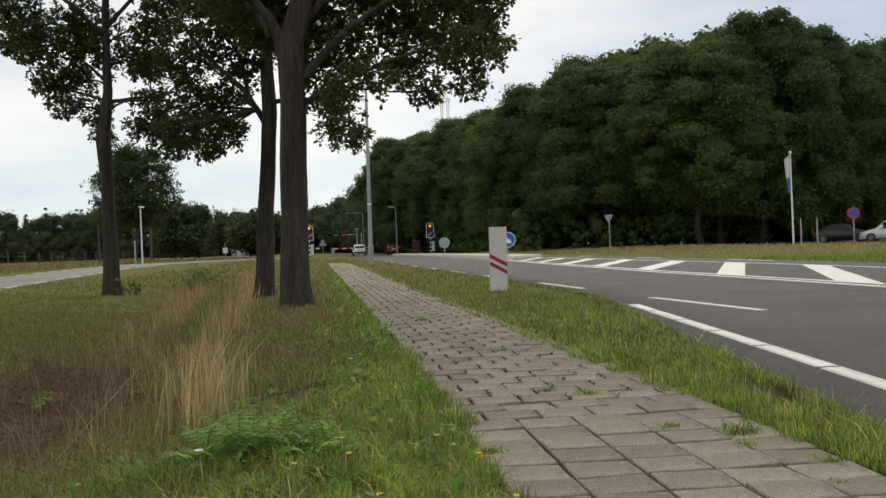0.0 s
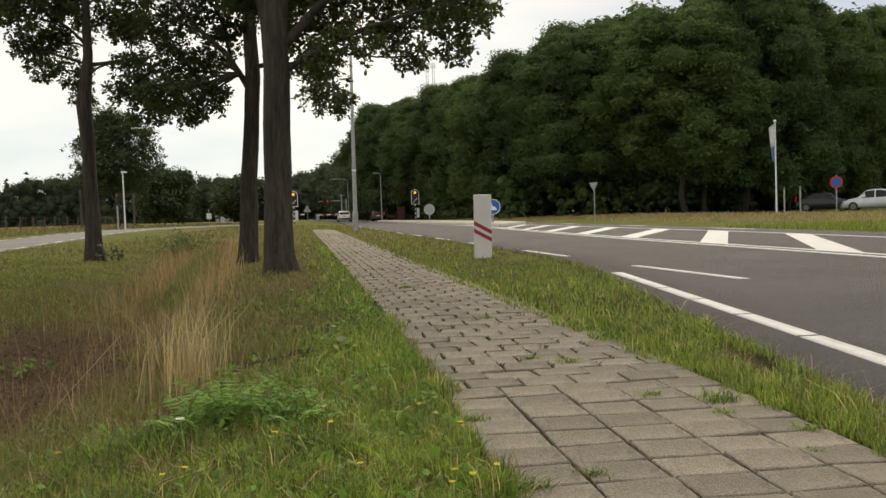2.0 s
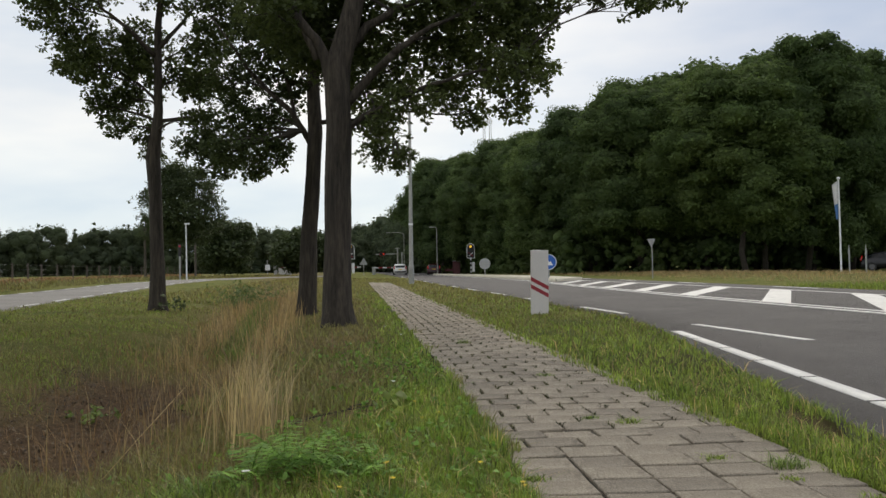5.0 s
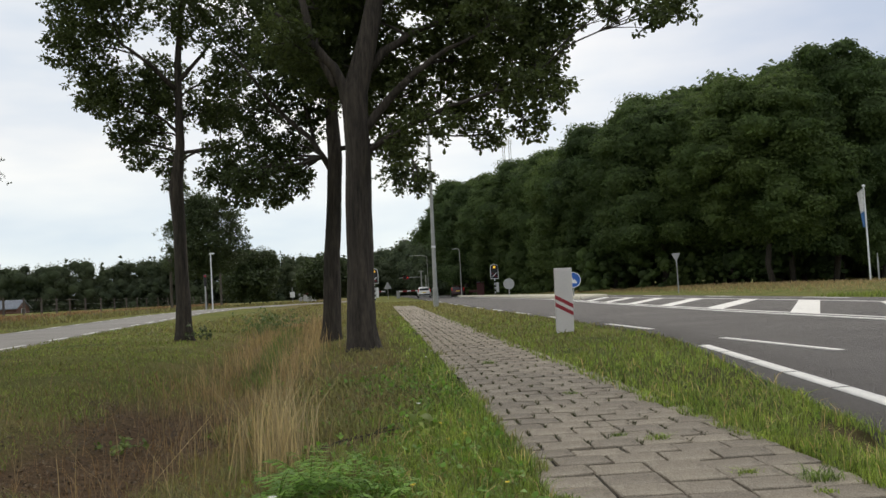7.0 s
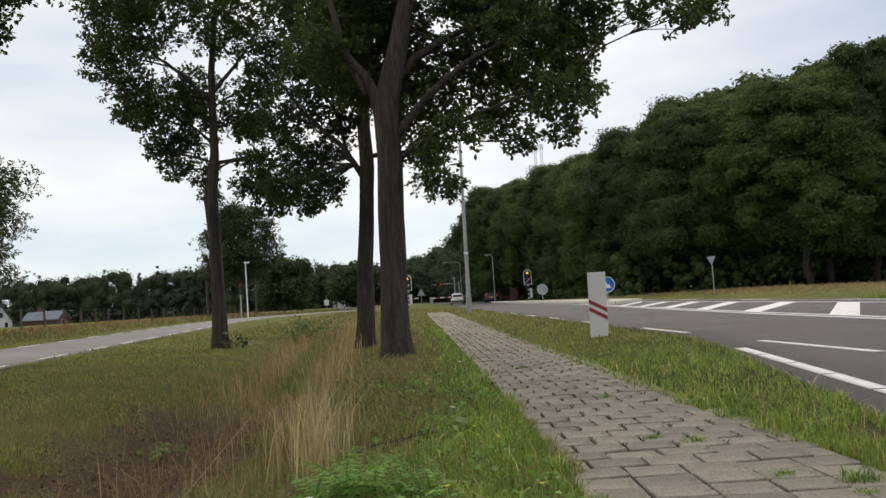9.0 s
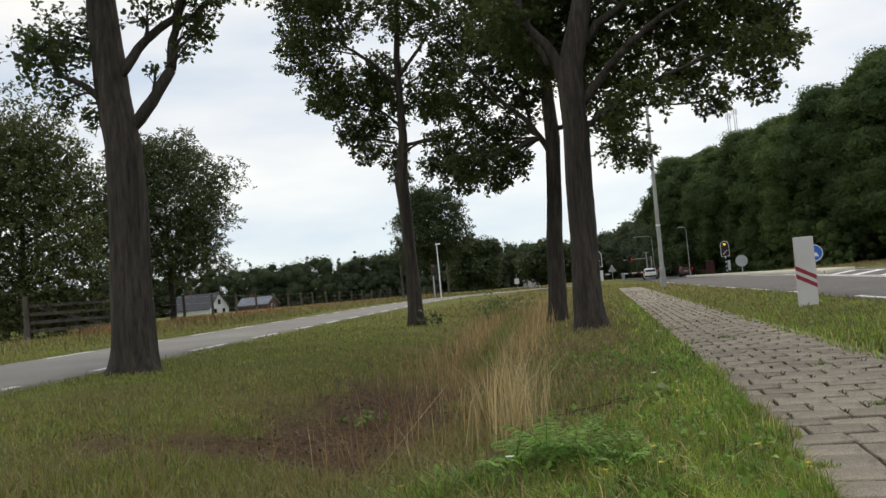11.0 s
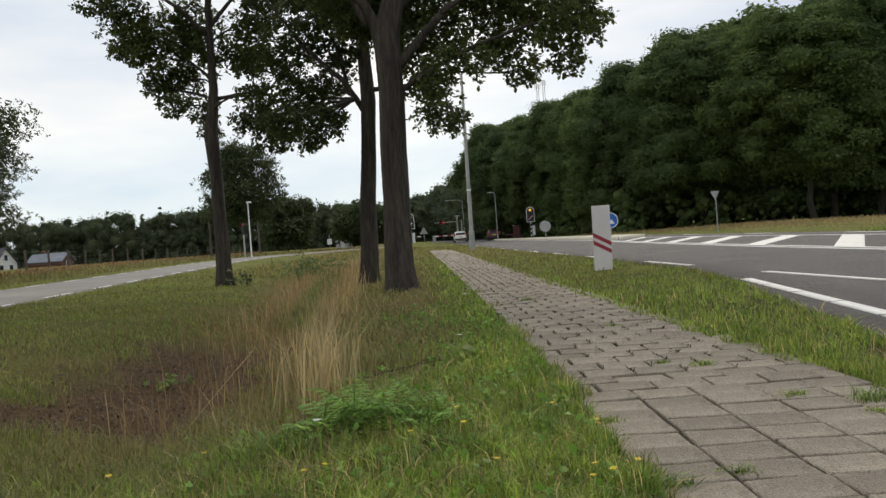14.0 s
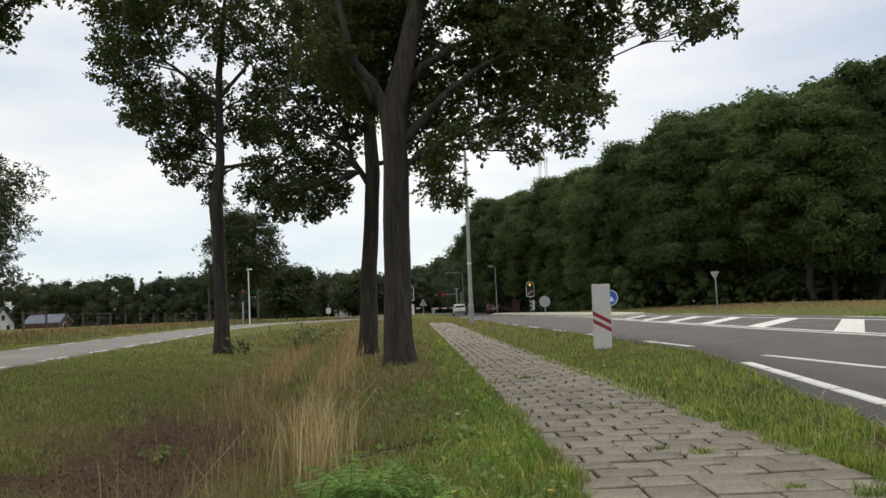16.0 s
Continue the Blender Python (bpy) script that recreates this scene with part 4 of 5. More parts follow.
# back of a round sign
s = thing("round_sign", "grey back of a round road sign", "road sign", put(6.3, 75))
bm = bmesh.new()
post(bm, 1.5, 0.045)
part("post", bm, GALV, s)
bm = bmesh.new()
disc(bm, 0.47, 0.03, (0, -0.06, 1.12))
part("plate", bm, GREY, s)
bm = bmesh.new()
box(bm, (0.6, 0.04, 0.05), (0, -0.09, 1.12), 0.005)
part("bracket", bm, GALV, s)

# give-way sign across the road, seen from behind
s = thing("give_way_sign", "grey back of a triangular give-way sign", "road sign", put(17.0, 49, 0, -30))
bm = bmesh.new()
post(bm, 2.12, 0.03)
part("post", bm, GALV, s)
bm = bmesh.new()
prism(bm, [(0, 1.68), (0.25, 2.1), (0.23, 2.15), (-0.23, 2.15), (-0.25, 2.1)], 0.02, (0, -0.05, 0))
part("plate", bm, GREY, s)
bm = bmesh.new()
box(bm, (0.3, 0.03, 0.04), (0, -0.07, 2.02), 0.004)
part("bracket", bm, GALV, s)

# street lamps
s = thing("street_lamp", "tall grey tapered street lamp, slightly leaning", "street lamp", pose(1.18, 46, float(land(1.18, 46)), 0, 0.55, 0))
bm = bmesh.new()
post(bm, 9.2, 0.125, r2=0.065, sides=18)
part("pole", bm, GALV, s)
bm = bmesh.new()
tube(bm, [(0, 0, -0.1), (0, 0, 0.95), (0, 0, 1.02)], [0.15, 0.15, 0.126], 18)
part("base_sleeve", bm, GALV, s)
bm = bmesh.new()
tube(bm, [(0, 0, 3.1), (0, 0, 3.2)], [0.118, 0.118], 18)
part("band", bm, SIGN_WHITE, s)
bm = bmesh.new()
tube(bm, [(0, 0, 9.2), (0.3, 0, 9.45), (0.9, 0, 9.5)], [0.06, 0.05, 0.04], 10)
part("arm", bm, GALV, s)
bm = bmesh.new()
box(bm, (0.7, 0.25, 0.12), (1.2, 0, 9.5), 0.04)
part("lamp_head", bm, GREY, s)


def small_lamp(label, m, h, arm):
    s = thing("street_lamp", label, "street lamp", m, "street lamps")
    bm = bmesh.new()
    post(bm, h, 0.075, r2=0.045)
    part("pole", bm, GALV, s)
    bm = bmesh.new()
    tube(bm, [(0, 0, h), (arm * 0.25, 0, h + 0.28), (arm, 0, h + 0.34)], [0.045, 0.04, 0.035], 8)
    part("arm", bm, GALV, s)
    bm = bmesh.new()
    box(bm, (0.65, 0.24, 0.11), (arm * 1.2, 0, h + 0.32), 0.03)
    part("lamp_head", bm, GREY, s)


small_lamp("slim grey street lamp at the wood's edge", put(3.2, 108), 5.6, -0.5)
small_lamp("curved grey street lamp past the crossing", put(1.05, 150), 6.8, -2.2)


# ---- the level crossing ----
def signal(label, m):
    s = thing("crossing_signal", label, "crossing signal", m, "crossing signals")
    for k in range(9):
        bm = bmesh.new()
        tube(bm, [(0, 0, -0.3 + k * 0.26 if k else -0.5), (0, 0, -0.04 + k * 0.26)], [0.075, 0.075], 14)
        part("band", bm, BLACK if k % 2 else SIGN_WHITE, s)

    def arch(w, z0, z1):
        return [(-w, z0), (w, z0)] + [(w * math.cos(a), z1 - w + w * math.sin(a)) for a in (math.pi * k / 14 for k in range(15))]
    bm = bmesh.new()
    prism(bm, arch(0.5, 2.0, 3.85), 0.03, (0, 0.04, 0))
    part("border", bm, SIGN_WHITE, s, "white border of the backboard")
    bm = bmesh.new()
    prism(bm, arch(0.42, 2.08, 3.77), 0.04, (0, 0.02, 0))
    part("backboard", bm, BLACK, s)
    bm = bmesh.new()
    disc(bm, 0.16, 0.05, (0, -0.02, 3.45), 20)
    part("amber_lamp", bm, AMBER_LIT, s, "lit amber lamp")
    for sx in (-1, 1):
        bm = bmesh.new()
        tube(bm, [(-0.27 * sx, -0.05, 2.25), (0.27 * sx, -0.05, 2.75)], [0.05, 0.05], 6)
        part("cross_bar", bm, SIGN_WHITE if sx > 0 else RED, s)
    bm = bmesh.new()
    box(bm, (0.34, 0.04, 1.2), (0.3, 0.1, 0.95), 0.01)
    part("plate", bm, SIGN_WHITE, s)
    return s


signal("black and white level-crossing signal on a banded post", put(5.4, 108, -0.05))
signal("black and white level-crossing signal behind the oaks", put(-2.45, 104, -0.05))

s = thing("signal_gantry", "grey post with a cantilever arm and warning signal", "signal gantry", put(0.62, 150, 0.1))
bm = bmesh.new()
post(bm, 4.4, 0.13)
part("post", bm, GALV, s)
bm = bmesh.new()
post(bm, 3.6, 0.11, (0.75, 0))
part("post", bm, GALV, s)
bm = bmesh.new()
box(bm, (4.0, 0.12, 0.14), (-1.8, 0, 3.35), 0.01)
part("arm", bm, GALV, s)
bm = bmesh.new()
box(bm, (1.05, 0.1, 0.62), (-2.6, -0.12, 3.35), 0.2)
part("border", bm, RED, s)
bm = bmesh.new()
box(bm, (0.9, 0.1, 0.48), (-2.6, -0.16, 3.35), 0.16)
part("backboard", bm, BLACK, s)
for dx, ml in ((-0.22, BLACK), (0.22, RED_LIT)):
    bm = bmesh.new()
    disc(bm, 0.13, 0.05, (-2.6 + dx, -0.23, 3.35), 16)
    part("lamp", bm, ml, s)
bm = bmesh.new()
box(bm, (1.0, 0.1, 0.1), (0, 0, 4.3), 0.02)
part("cap", bm, GALV, s)


def boom(label, m, length):
    s = thing("barrier_boom", label, "barrier", m, "barriers")
    n = 7
    for k in range(n):
        bm = bmesh.new()
        box(bm, (length / n, 0.07, 0.16), (length * (k + 0.5) / n, 0, 1.0))
        part("band", bm, RED if k % 2 else SIGN_WHITE, s)
    bm = bmesh.new()
    box(bm, (0.5, 0.5, 1.2), (-0.1, 0.35, 0.55), 0.04)
    part("drive_box", bm, GREY, s)


boom("lowered red and white barrier across the road", put(-0.9, 128), 4.2)
boom("lowered red and white barrier behind the oaks", put(-3.6, 126), 4.0)
boom("lowered red and white barrier across the side road", put(-7.2, 125), 3.4)

s = thing("warning_sign", "grey back of a triangular warning sign", "road sign", put(-1.6, 122, 0.1))
bm = bmesh.new()
post(bm, 1.6, 0.05)
part("post", bm, GALV, s)
bm = bmesh.new()
prism(bm, [(-0.55, 1.3), (0.55, 1.3), (0.5, 1.4), (0.06, 2.25), (-0.06, 2.25), (-0.5, 1.4)], 0.03, (0, -0.06, 0))
part("plate", bm, GREY, s)

s = thing("red_cabinet", "dark red cabinet beside the crossing", "cabinet", put(4.45, 118, 0.05))
bm = bmesh.new()
box(bm, (1.0, 0.6, 1.7), (0, 0, 0.8), 0.03)
DARK_RED = plain("dark_red_steel", (0.09, 0.012, 0.015), 0.5)
part("body", bm, DARK_RED, s)
bm = bmesh.new()
box(bm, (1.2, 0.08, 0.3), (-1.0, 0.2, 0.5), 0.02)
part("rail", bm, DARK_RED, s)
bm = bmesh.new()
box(bm, (1.1, 0.7, 0.08), (0, 0, 1.69), 0.02)
part("lid", bm, GREY, s)

# poles and boxes by the side road
s = thing("white_mast", "slim white mast with a lamp on top", "mast", put(-12.75, 66))
bm = bmesh.new()
post(bm, 4.0, 0.06, r2=0.045)
part("pole", bm, SIGN_WHITE, s)
bm = bmesh.new()
box(bm, (0.4, 0.26, 0.11), (0.08, 0, 4.03), 0.04)
part("lamp_head", bm, SIGN_WHITE, s)
s = thing("crossing_signal", "red and white signal post by the side road", "crossing signal", put(-13.15, 64))
for k in range(6):
    bm = bmesh.new()
    tube(bm, [(0, 0, k * 0.3 - 0.1), (0, 0, k * 0.3 + 0.2)], [0.06, 0.06], 12)
    part("band", bm, GREY if k % 2 else GALV, s)
bm = bmesh.new()
box(bm, (0.2, 0.14, 0.85), (0, 0, 2.05), 0.05)
part("head", bm, BLACK, s)
bm = bmesh.new()
box(bm, (0.17, 0.02, 0.13), (0, -0.1, 2.35), 0.01)
part("plate", bm, RED, s)


def wood_pole(label, m, h):
    s = thing("utility_pole", label, "utility pole", m, "utility poles")
    bm = bmesh.new()
    post(bm, h, 0.13, r2=0.09)
    part("pole", bm, WOOD, s)
    bm = bmesh.new()
    box(bm, (0.5, 0.08, 0.08), (0, 0, h - 0.25), 0.01)
    part("crossarm", bm, WOOD, s)


wood_pole("weathered wooden utility pole at the field edge", put(-15.2, 82), 4.6)
wood_pole("weathered wooden utility pole behind the mast", put(-12.2, 92), 4.8)

s = thing("relay_cabinet", "pale grey relay cabinet by the railway", "cabinet", put(-6.65, 118))
bm = bmesh.new()
box(bm, (1.7, 0.8, 0.85), (0, 0, 0.42), 0.03)
part("body", bm, SIGN_WHITE, s)
bm = bmesh.new()
box(bm, (1.8, 0.9, 0.08), (0, 0, 0.88), 0.02)
part("lid", bm, GREY, s)
s = thing("signal_box", "white equipment box on a post", "equipment box", put(-7.75, 112))
bm = bmesh.new()
post(bm, 1.9, 0.05)
part("post", bm, GALV, s)
bm = bmesh.new()
box(bm, (0.6, 0.3, 0.7), (0, -0.1, 0.95), 0.03)
part("box", bm, SIGN_WHITE, s)

# radio masts far behind the wood
for bearing, h in ((6.45, 66.5), (6.85, 68)):
    s = thing("radio_mast", "distant grey lattice radio mast with panel antennas", "radio mast", put(bearing, 395), "radio masts")
    for k in range(3):
        bm = bmesh.new()
        a = 2.094 * k
        tube(bm, [(0.8 * math.cos(a), 0.8 * math.sin(a), 0), (0.55 * math.cos(a), 0.55 * math.sin(a), h)], [0.14, 0.12], 6)
        part("leg", bm, GALV, s)
    bm = bmesh.new()
    for j in range(24):
        z = h - 24 + j
        tube(bm, [(-0.55, -0.3, z), (0.55, 0.3, z + 1)], [0.05, 0.05], 4)
    tagged(part("bracing", bm, GALV, s), kind="stuff")
    for k in range(3):
        bm = bmesh.new()
        a = 2.094 * k + 0.5
        box(bm, (0.35, 0.2, 2.4), (1.1 * math.cos(a), 1.1 * math.sin(a), h - 1.3), 0.03)
        part("antenna", bm, SIGN_WHITE, s)

# flag on its pole across the road
s = thing("flag_pole", "white flag pole with a hanging white and blue flag", "flag pole", put(28.0, 55))
bm = bmesh.new()
post(bm, 5.35, 0.055, r2=0.04)
part("pole", bm, SIGN_WHITE, s)
bm = bmesh.new()
bmesh.ops.create_uvsphere(bm, u_segments=12, v_segments=8, radius=0.09)
bmesh.ops.translate(bm, vec=(0, 0, 5.38), verts=bm.verts)
part("finial", bm, SIGN_WHITE, s)


def cloth(z_top, z_bot, material_, name, parent):
    bm = bmesh.new()
    nu, nv = 8, 10
    grid = []
    for j in range(nv + 1):
        z = z_top + (z_bot - z_top) * j / nv
        w = 0.14 + 0.17 * max(0, (z - 3.2) / 2.0)
        grid.append([bm.verts.new((-0.05 - w * i / nu, 0.07 * math.sin(i * 1.1 + z * 1.4) * i / nu, z - 0.22 * (i / nu) * (z - 2.6) / 2.5)) for i in range(nu + 1)])
    for r0, r1 in zip(grid, grid[1:]):
        for i in range(nu):
            bm.faces.new((r0[i], r0[i + 1], r1[i + 1], r1[i]))
    bmesh.ops.solidify(bm, geom=bm.faces[:], thickness=0.006)
    part(name, bm, material_, parent, smooth=True)


cloth(5.25, 3.95, SIGN_WHITE, "white_panel", s)
cloth(3.95, 3.05, plain("flag_blue", (0.14, 0.3, 0.58), 0.7), "blue_panel", s)

# no-stopping sign by the parked cars
s = thing("no_stopping_sign", "round blue sign with a red rim", "road sign", put(31.35, 52, -0.05))
bm = bmesh.new()
post(bm, 2.1, 0.035)
part("post", bm, GALV, s)
bm = bmesh.new()
disc(bm, 0.32, 0.03, (0, -0.05, 1.72))
part("rim", bm, plain("red_rim", (0.5, 0.02, 0.04), 0.4), s)
bm = bmesh.new()
disc(bm, 0.235, 0.01, (0, -0.071, 1.72))
part("face", bm, BLUE, s)
for bearing in (28.45, 29.35):
    s = thing("marker_post", "short grey post at the car park edge", "post", put(bearing, 60), "marker posts")
    bm = bmesh.new()
    box(bm, (0.1, 0.3, 1.5), (0, 0, 0.72), 0.02)
    part("board", bm, GREY, s)
    bm = bmesh.new()
    post(bm, 1.7, 0.03, (0, 0.19))
    part("stake", bm, GALV, s)


# ---- cars ----
ALLOY = plain("wheel_alloy", (0.16, 0.16, 0.165), 0.4, 0.6)


def car(label, m, paint, length=4.45, width=1.8, height=1.46):
    c = thing("car", label, "car", m, "cars")
    L, W = length, width / 2
    n = 26
    rings = []

    def shape(u):
        roof = lerp(u, [0, 0.05, 0.13, 0.22, 0.36, 0.5, 0.62, 0.74, 0.9, 0.97, 1], [0.72, 0.95, 1.22, 1.38, height, height, height - 0.06, 0.98, 0.84, 0.7, 0.55])
        belt = lerp(u, [0, 0.06, 0.2, 0.6, 0.74, 0.92, 1], [0.66, 0.9, 0.95, 0.9, 0.88, 0.76, 0.5])
        wide = lerp(u, [0, 0.05, 0.15, 0.85, 0.95, 1], [0.82, 0.94, 1, 1, 0.92, 0.74])
        return float(roof), float(min(belt, roof - 0.01)), float(wide) * W
    bm = bmesh.new()
    for k in range(n + 1):
        u = k / n
        roof, belt, w = shape(u)
        y = (u - 0.5) * L
        tumble = 0.76 if roof - belt > 0.2 else 0.9
        half_ = [(w * 0.86, 0.2), (w, 0.34), (w * 1.0, 0.55), (w * 0.985, belt), (w * (0.985 * 0.5 + tumble * 0.5), (belt + roof) / 2), (w * tumble, roof - 0.03), (w * tumble * 0.6, roof)]
        ring = [bm.verts.new((x, y, z)) for x, z in half_] + [bm.verts.new((-x, y, z)) for x, z in reversed(half_)]
        rings.append(ring)
    q = len(rings[0])
    for a, b in zip(rings, rings[1:]):
        for k in range(q):
            bm.faces.new((a[k], a[(k + 1) % q], b[(k + 1) % q], b[k]))
    bm.faces.new(list(reversed(rings[0])))
    bm.faces.new(rings[-1])
    bmesh.ops.recalc_face_normals(bm, faces=bm.faces[:])
    part("body", bm, paint, c, smooth=True)
    for side in (-1, 1):
        for u0, u1 in ((0.12, 0.27), (0.29, 0.46), (0.48, 0.68)):
            bm = bmesh.new()
            pts = []
            for u in np.linspace(u0, u1, 4):
                roof, belt, w = shape(u)
                lo, hi = belt + 0.03, max(belt + 0.06, roof - 0.09)
                f = lambda z: w * (0.985 + (0.76 - 0.985) * (z - belt) / max(0.2, roof - 0.03 - belt)) + 0.012
                pts.append((bm.verts.new((side * f(lo), (u - 0.5) * L, lo)), bm.verts.new((side * f(hi), (u - 0.5) * L, hi))))
            for a, b in zip(pts, pts[1:]):
                bm.faces.new((a[0], b[0], b[1], a[1]))
            bmesh.ops.solidify(bm, geom=bm.faces[:], thickness=0.006)
            part("side_window", bm, GLASS_DARK, c)
        bm = bmesh.new()
        box(bm, (0.08, 0.16, 0.12), (side * (W + 0.06), 0.14 * L, 1.0), 0.03)
        part("mirror", bm, paint, c)
        bm = bmesh.new()
        box(bm, (0.14, 0.1, 0.42), (side * (W * 0.86), -0.472 * L, 0.98), 0.03, (radians(-18), 0, 0))
        part("tail_light", bm, TAIL, c)
        bm = bmesh.new()
        box(bm, (0.34, 0.16, 0.14), (side * W * 0.72, 0.462 * L, 0.67), 0.04)
        part("headlight", bm, CHROME, c)
        for u in (-0.3, 0.31):
            bm = bmesh.new()
            disc(bm, 0.325, 0.21, (side * (W - 0.09), u * L, 0.325), 26, 'x')
            w_ = part("wheel", bm, RUBBER, c)
            bm = bmesh.new()
            disc(bm, 0.2, 0.03, (side * (W + 0.004), u * L, 0.325), 20, 'x')
            part("rim", bm, ALLOY, w_)
    for name, u0, u1 in (("rear_window", 0.055, 0.14), ("windscreen", 0.615, 0.735)):
        bm = bmesh.new()
        pts = []
        for u in (u0, (u0 + u1) / 2, u1):
            roof, belt, w = shape(u)
            pts.append((bm.verts.new((-w * 0.7, (u - 0.5) * L, roof + 0.012)), bm.verts.new((w * 0.7, (u - 0.5) * L, roof + 0.012))))
        for a, b in zip(pts, pts[1:]):
            bm.faces.new((a[0], a[1], b[1], b[0]))
        bmesh.ops.solidify(bm, geom=bm.faces[:], thickness=0.006)
        part(name, bm, GLASS_DARK, c)
    bm = bmesh.new()
    box(bm, (0.5, 0.03, 0.11), (0, -0.502 * L, 0.72), 0.008)
    part("number_plate", bm, plain("plate_yellow", (0.7, 0.5, 0.04), 0.5), c, "yellow plate")
    bm = bmesh.new()
    box(bm, (1.5, 0.12, 0.2), (0, -0.49 * L, 0.42), 0.05)
    part("bumper", bm, BLACK, c)
    return c


def paint(name, colour, rough=0.25):
    return plain(name, colour, rough, 0.2)


car("black hatchback in the car park", put(30.75, 74, 0, -98), paint("black_paint", (0.02, 0.02, 0.023)), 4.3)
car("silver car in the car park", put(33.4, 72, 0, 82), paint("silver_paint", (0.6, 0.62, 0.66), 0.3), 4.3, 1.8, 1.55)
car("white car in the car park", put(35.9, 70, 0, 80), paint("white_paint", (0.75, 0.75, 0.74), 0.3), 4.4, 1.8, 1.5)
car("dark red car waiting at the crossing", put(3.0, 117, 0.0, -2), paint("dark_red_paint", (0.05, 0.01, 0.014)), 4.4)
car("white car waiting at the crossing", put(0.75, 118, 0.05, 1), paint("cream_paint", (0.62, 0.62, 0.6), 0.3), 4.3)


# ---- field fence, gate and houses ----
fence = thing("field_fence", "wooden post and wire fence along the field", "fence", pose(0, 0, 0))
fy = np.concatenate([np.arange(28, 58, 3.4), np.arange(59, 112, 4.2)])
fx = lerp(fy, [20, 31, 56, 80, 112], [-15.6, -17.4, -21.4, -24.0, -25.5])
for x, y in zip(fx, fy):
    bm = bmesh.new()
    g = float(land(x, y))
    tube(bm, [(x, y, g - 0.3), (x + 0.02, y, g + 0.6), (x + 0.01, y, g + 1.12)], [0.06, 0.058, 0.05], 8)
    part("fence_post", bm, WOOD, fence)
for h in (0.45, 0.75, 1.02):
    bm = bmesh.new()
    tube(bm, [(x, y, float(land(x, y)) + h + 0.02 * math.sin(k)) for k, (x, y) in enumerate(zip(fx, fy))], [0.0022] * len(fx), 4)
    part("wire", bm, GALV, fence)

s = thing("field_gate", "grey wooden field gate with braces", "gate", pose(-17.2, 24.2, float(land(-17.2, 24.2)), 0, 0, 75))
for k in range(4):
    bm = bmesh.new()
    box(bm, (3.2, 0.04, 0.1), (0, 0, 0.25 + 0.25 * k), 0.006)
    part("rail", bm, WOOD, s)
for x in (-1.7, 1.7):
    bm = bmesh.new()
    tube(bm, [(x, 0, -0.3), (x, 0, 1.3)], [0.09, 0.08], 10)
    part("gate_post", bm, WOOD, s)
bm = bmesh.new()
box(bm, (3.0, 0.03, 0.09), (0, 0.04, 0.6), 0.006, (0, radians(15), 0))
part("brace", bm, WOOD, s)

ROOF = material("roof_tiles", ((0.05, 0.05, 0.055), (0.08, 0.08, 0.088)), 1.0, 6, 0.8, 0.4, stretch=(4, 4, 1))
ROOF_PALE = material("pale_roof", ((0.14, 0.16, 0.19), (0.2, 0.22, 0.26)), 1.0, 6, 0.6, 0.3)
BRICKWALL = material("red_brick", ((0.1, 0.045, 0.035), (0.15, 0.07, 0.05)), 1.0, 12, 0.9, 0.2)
PLASTER = material("white_plaster", ((0.62, 0.62, 0.6), (0.75, 0.75, 0.73)), 0.6, 20, 0.9, 0.1)


def house(label, m, w, d, eave, ridge, wall_mat, roof_mat, windows):
    """A gabled house: the gable faces -y of its own axes, the ridge runs along y."""
    h = thing("house", label, "house", m, "field houses")
    bm = bmesh.new()
    prism(bm, [(-w / 2, 0), (w / 2, 0), (w / 2, eave), (0, ridge), (-w / 2, eave)], d)
    part("wall", bm, wall_mat, h)
    for sx in (-1, 1):
        bm = bmesh.new()
        dx, dz = w / 2 + 0.35, ridge - eave
        vs = [(0, ridge + 0.1), (sx * dx, eave - 0.35 * dz / (w / 2) + 0.1), (sx * dx, eave - 0.35 * dz / (w / 2) - 0.05), (0, ridge - 0.05)]
        prism(bm, vs, d + 0.6)
        bmesh.ops.recalc_face_normals(bm, faces=bm.faces[:])
        part("roof", bm, roof_mat, h)
    for x, z, ww, hh in windows:
        bm = bmesh.new()
        box(bm, (ww + 0.16, 0.1, hh + 0.16), (x, -d / 2 - 0.02, z), 0.01)
        f = part("window", bm, SIGN_WHITE, h)
        bm = bmesh.new()
        box(bm, (ww, 0.06, hh), (x, -d / 2 - 0.06, z), 0.01)
        part("pane", bm, GLASS_DARK, f)
    bm = bmesh.new()
    box(bm, (0.5, 0.5, 1.0), (0.3, d * 0.25, ridge + 0.25), 0.02)
    part("chimney", bm, BRICKWALL, h)


house("white gabled house with a dark tiled roof", put(-28.1, 165, -1.0, 52), 5.6, 8.5, 2.1, 4.6, PLASTER, ROOF, [(-1.2, 1.2, 0.8, 1.2), (1.2, 1.2, 0.8, 1.2), (0, 3.0, 0.8, 0.9)])
house("low brick barn with a pale roof", put(-24.5, 165, -0.8, 60), 4.0, 6.0, 1.8, 3.0, BRICKWALL, ROOF_PALE, [(0, 1.1, 1.0, 0.9)])


# ---- grass, weeds and small plants ----
MOSS = leaf_material("joint_moss", (0.05, 0.055, 0.02), (0.1, 0.1, 0.035), 0.1, 0.3, big=1.5)

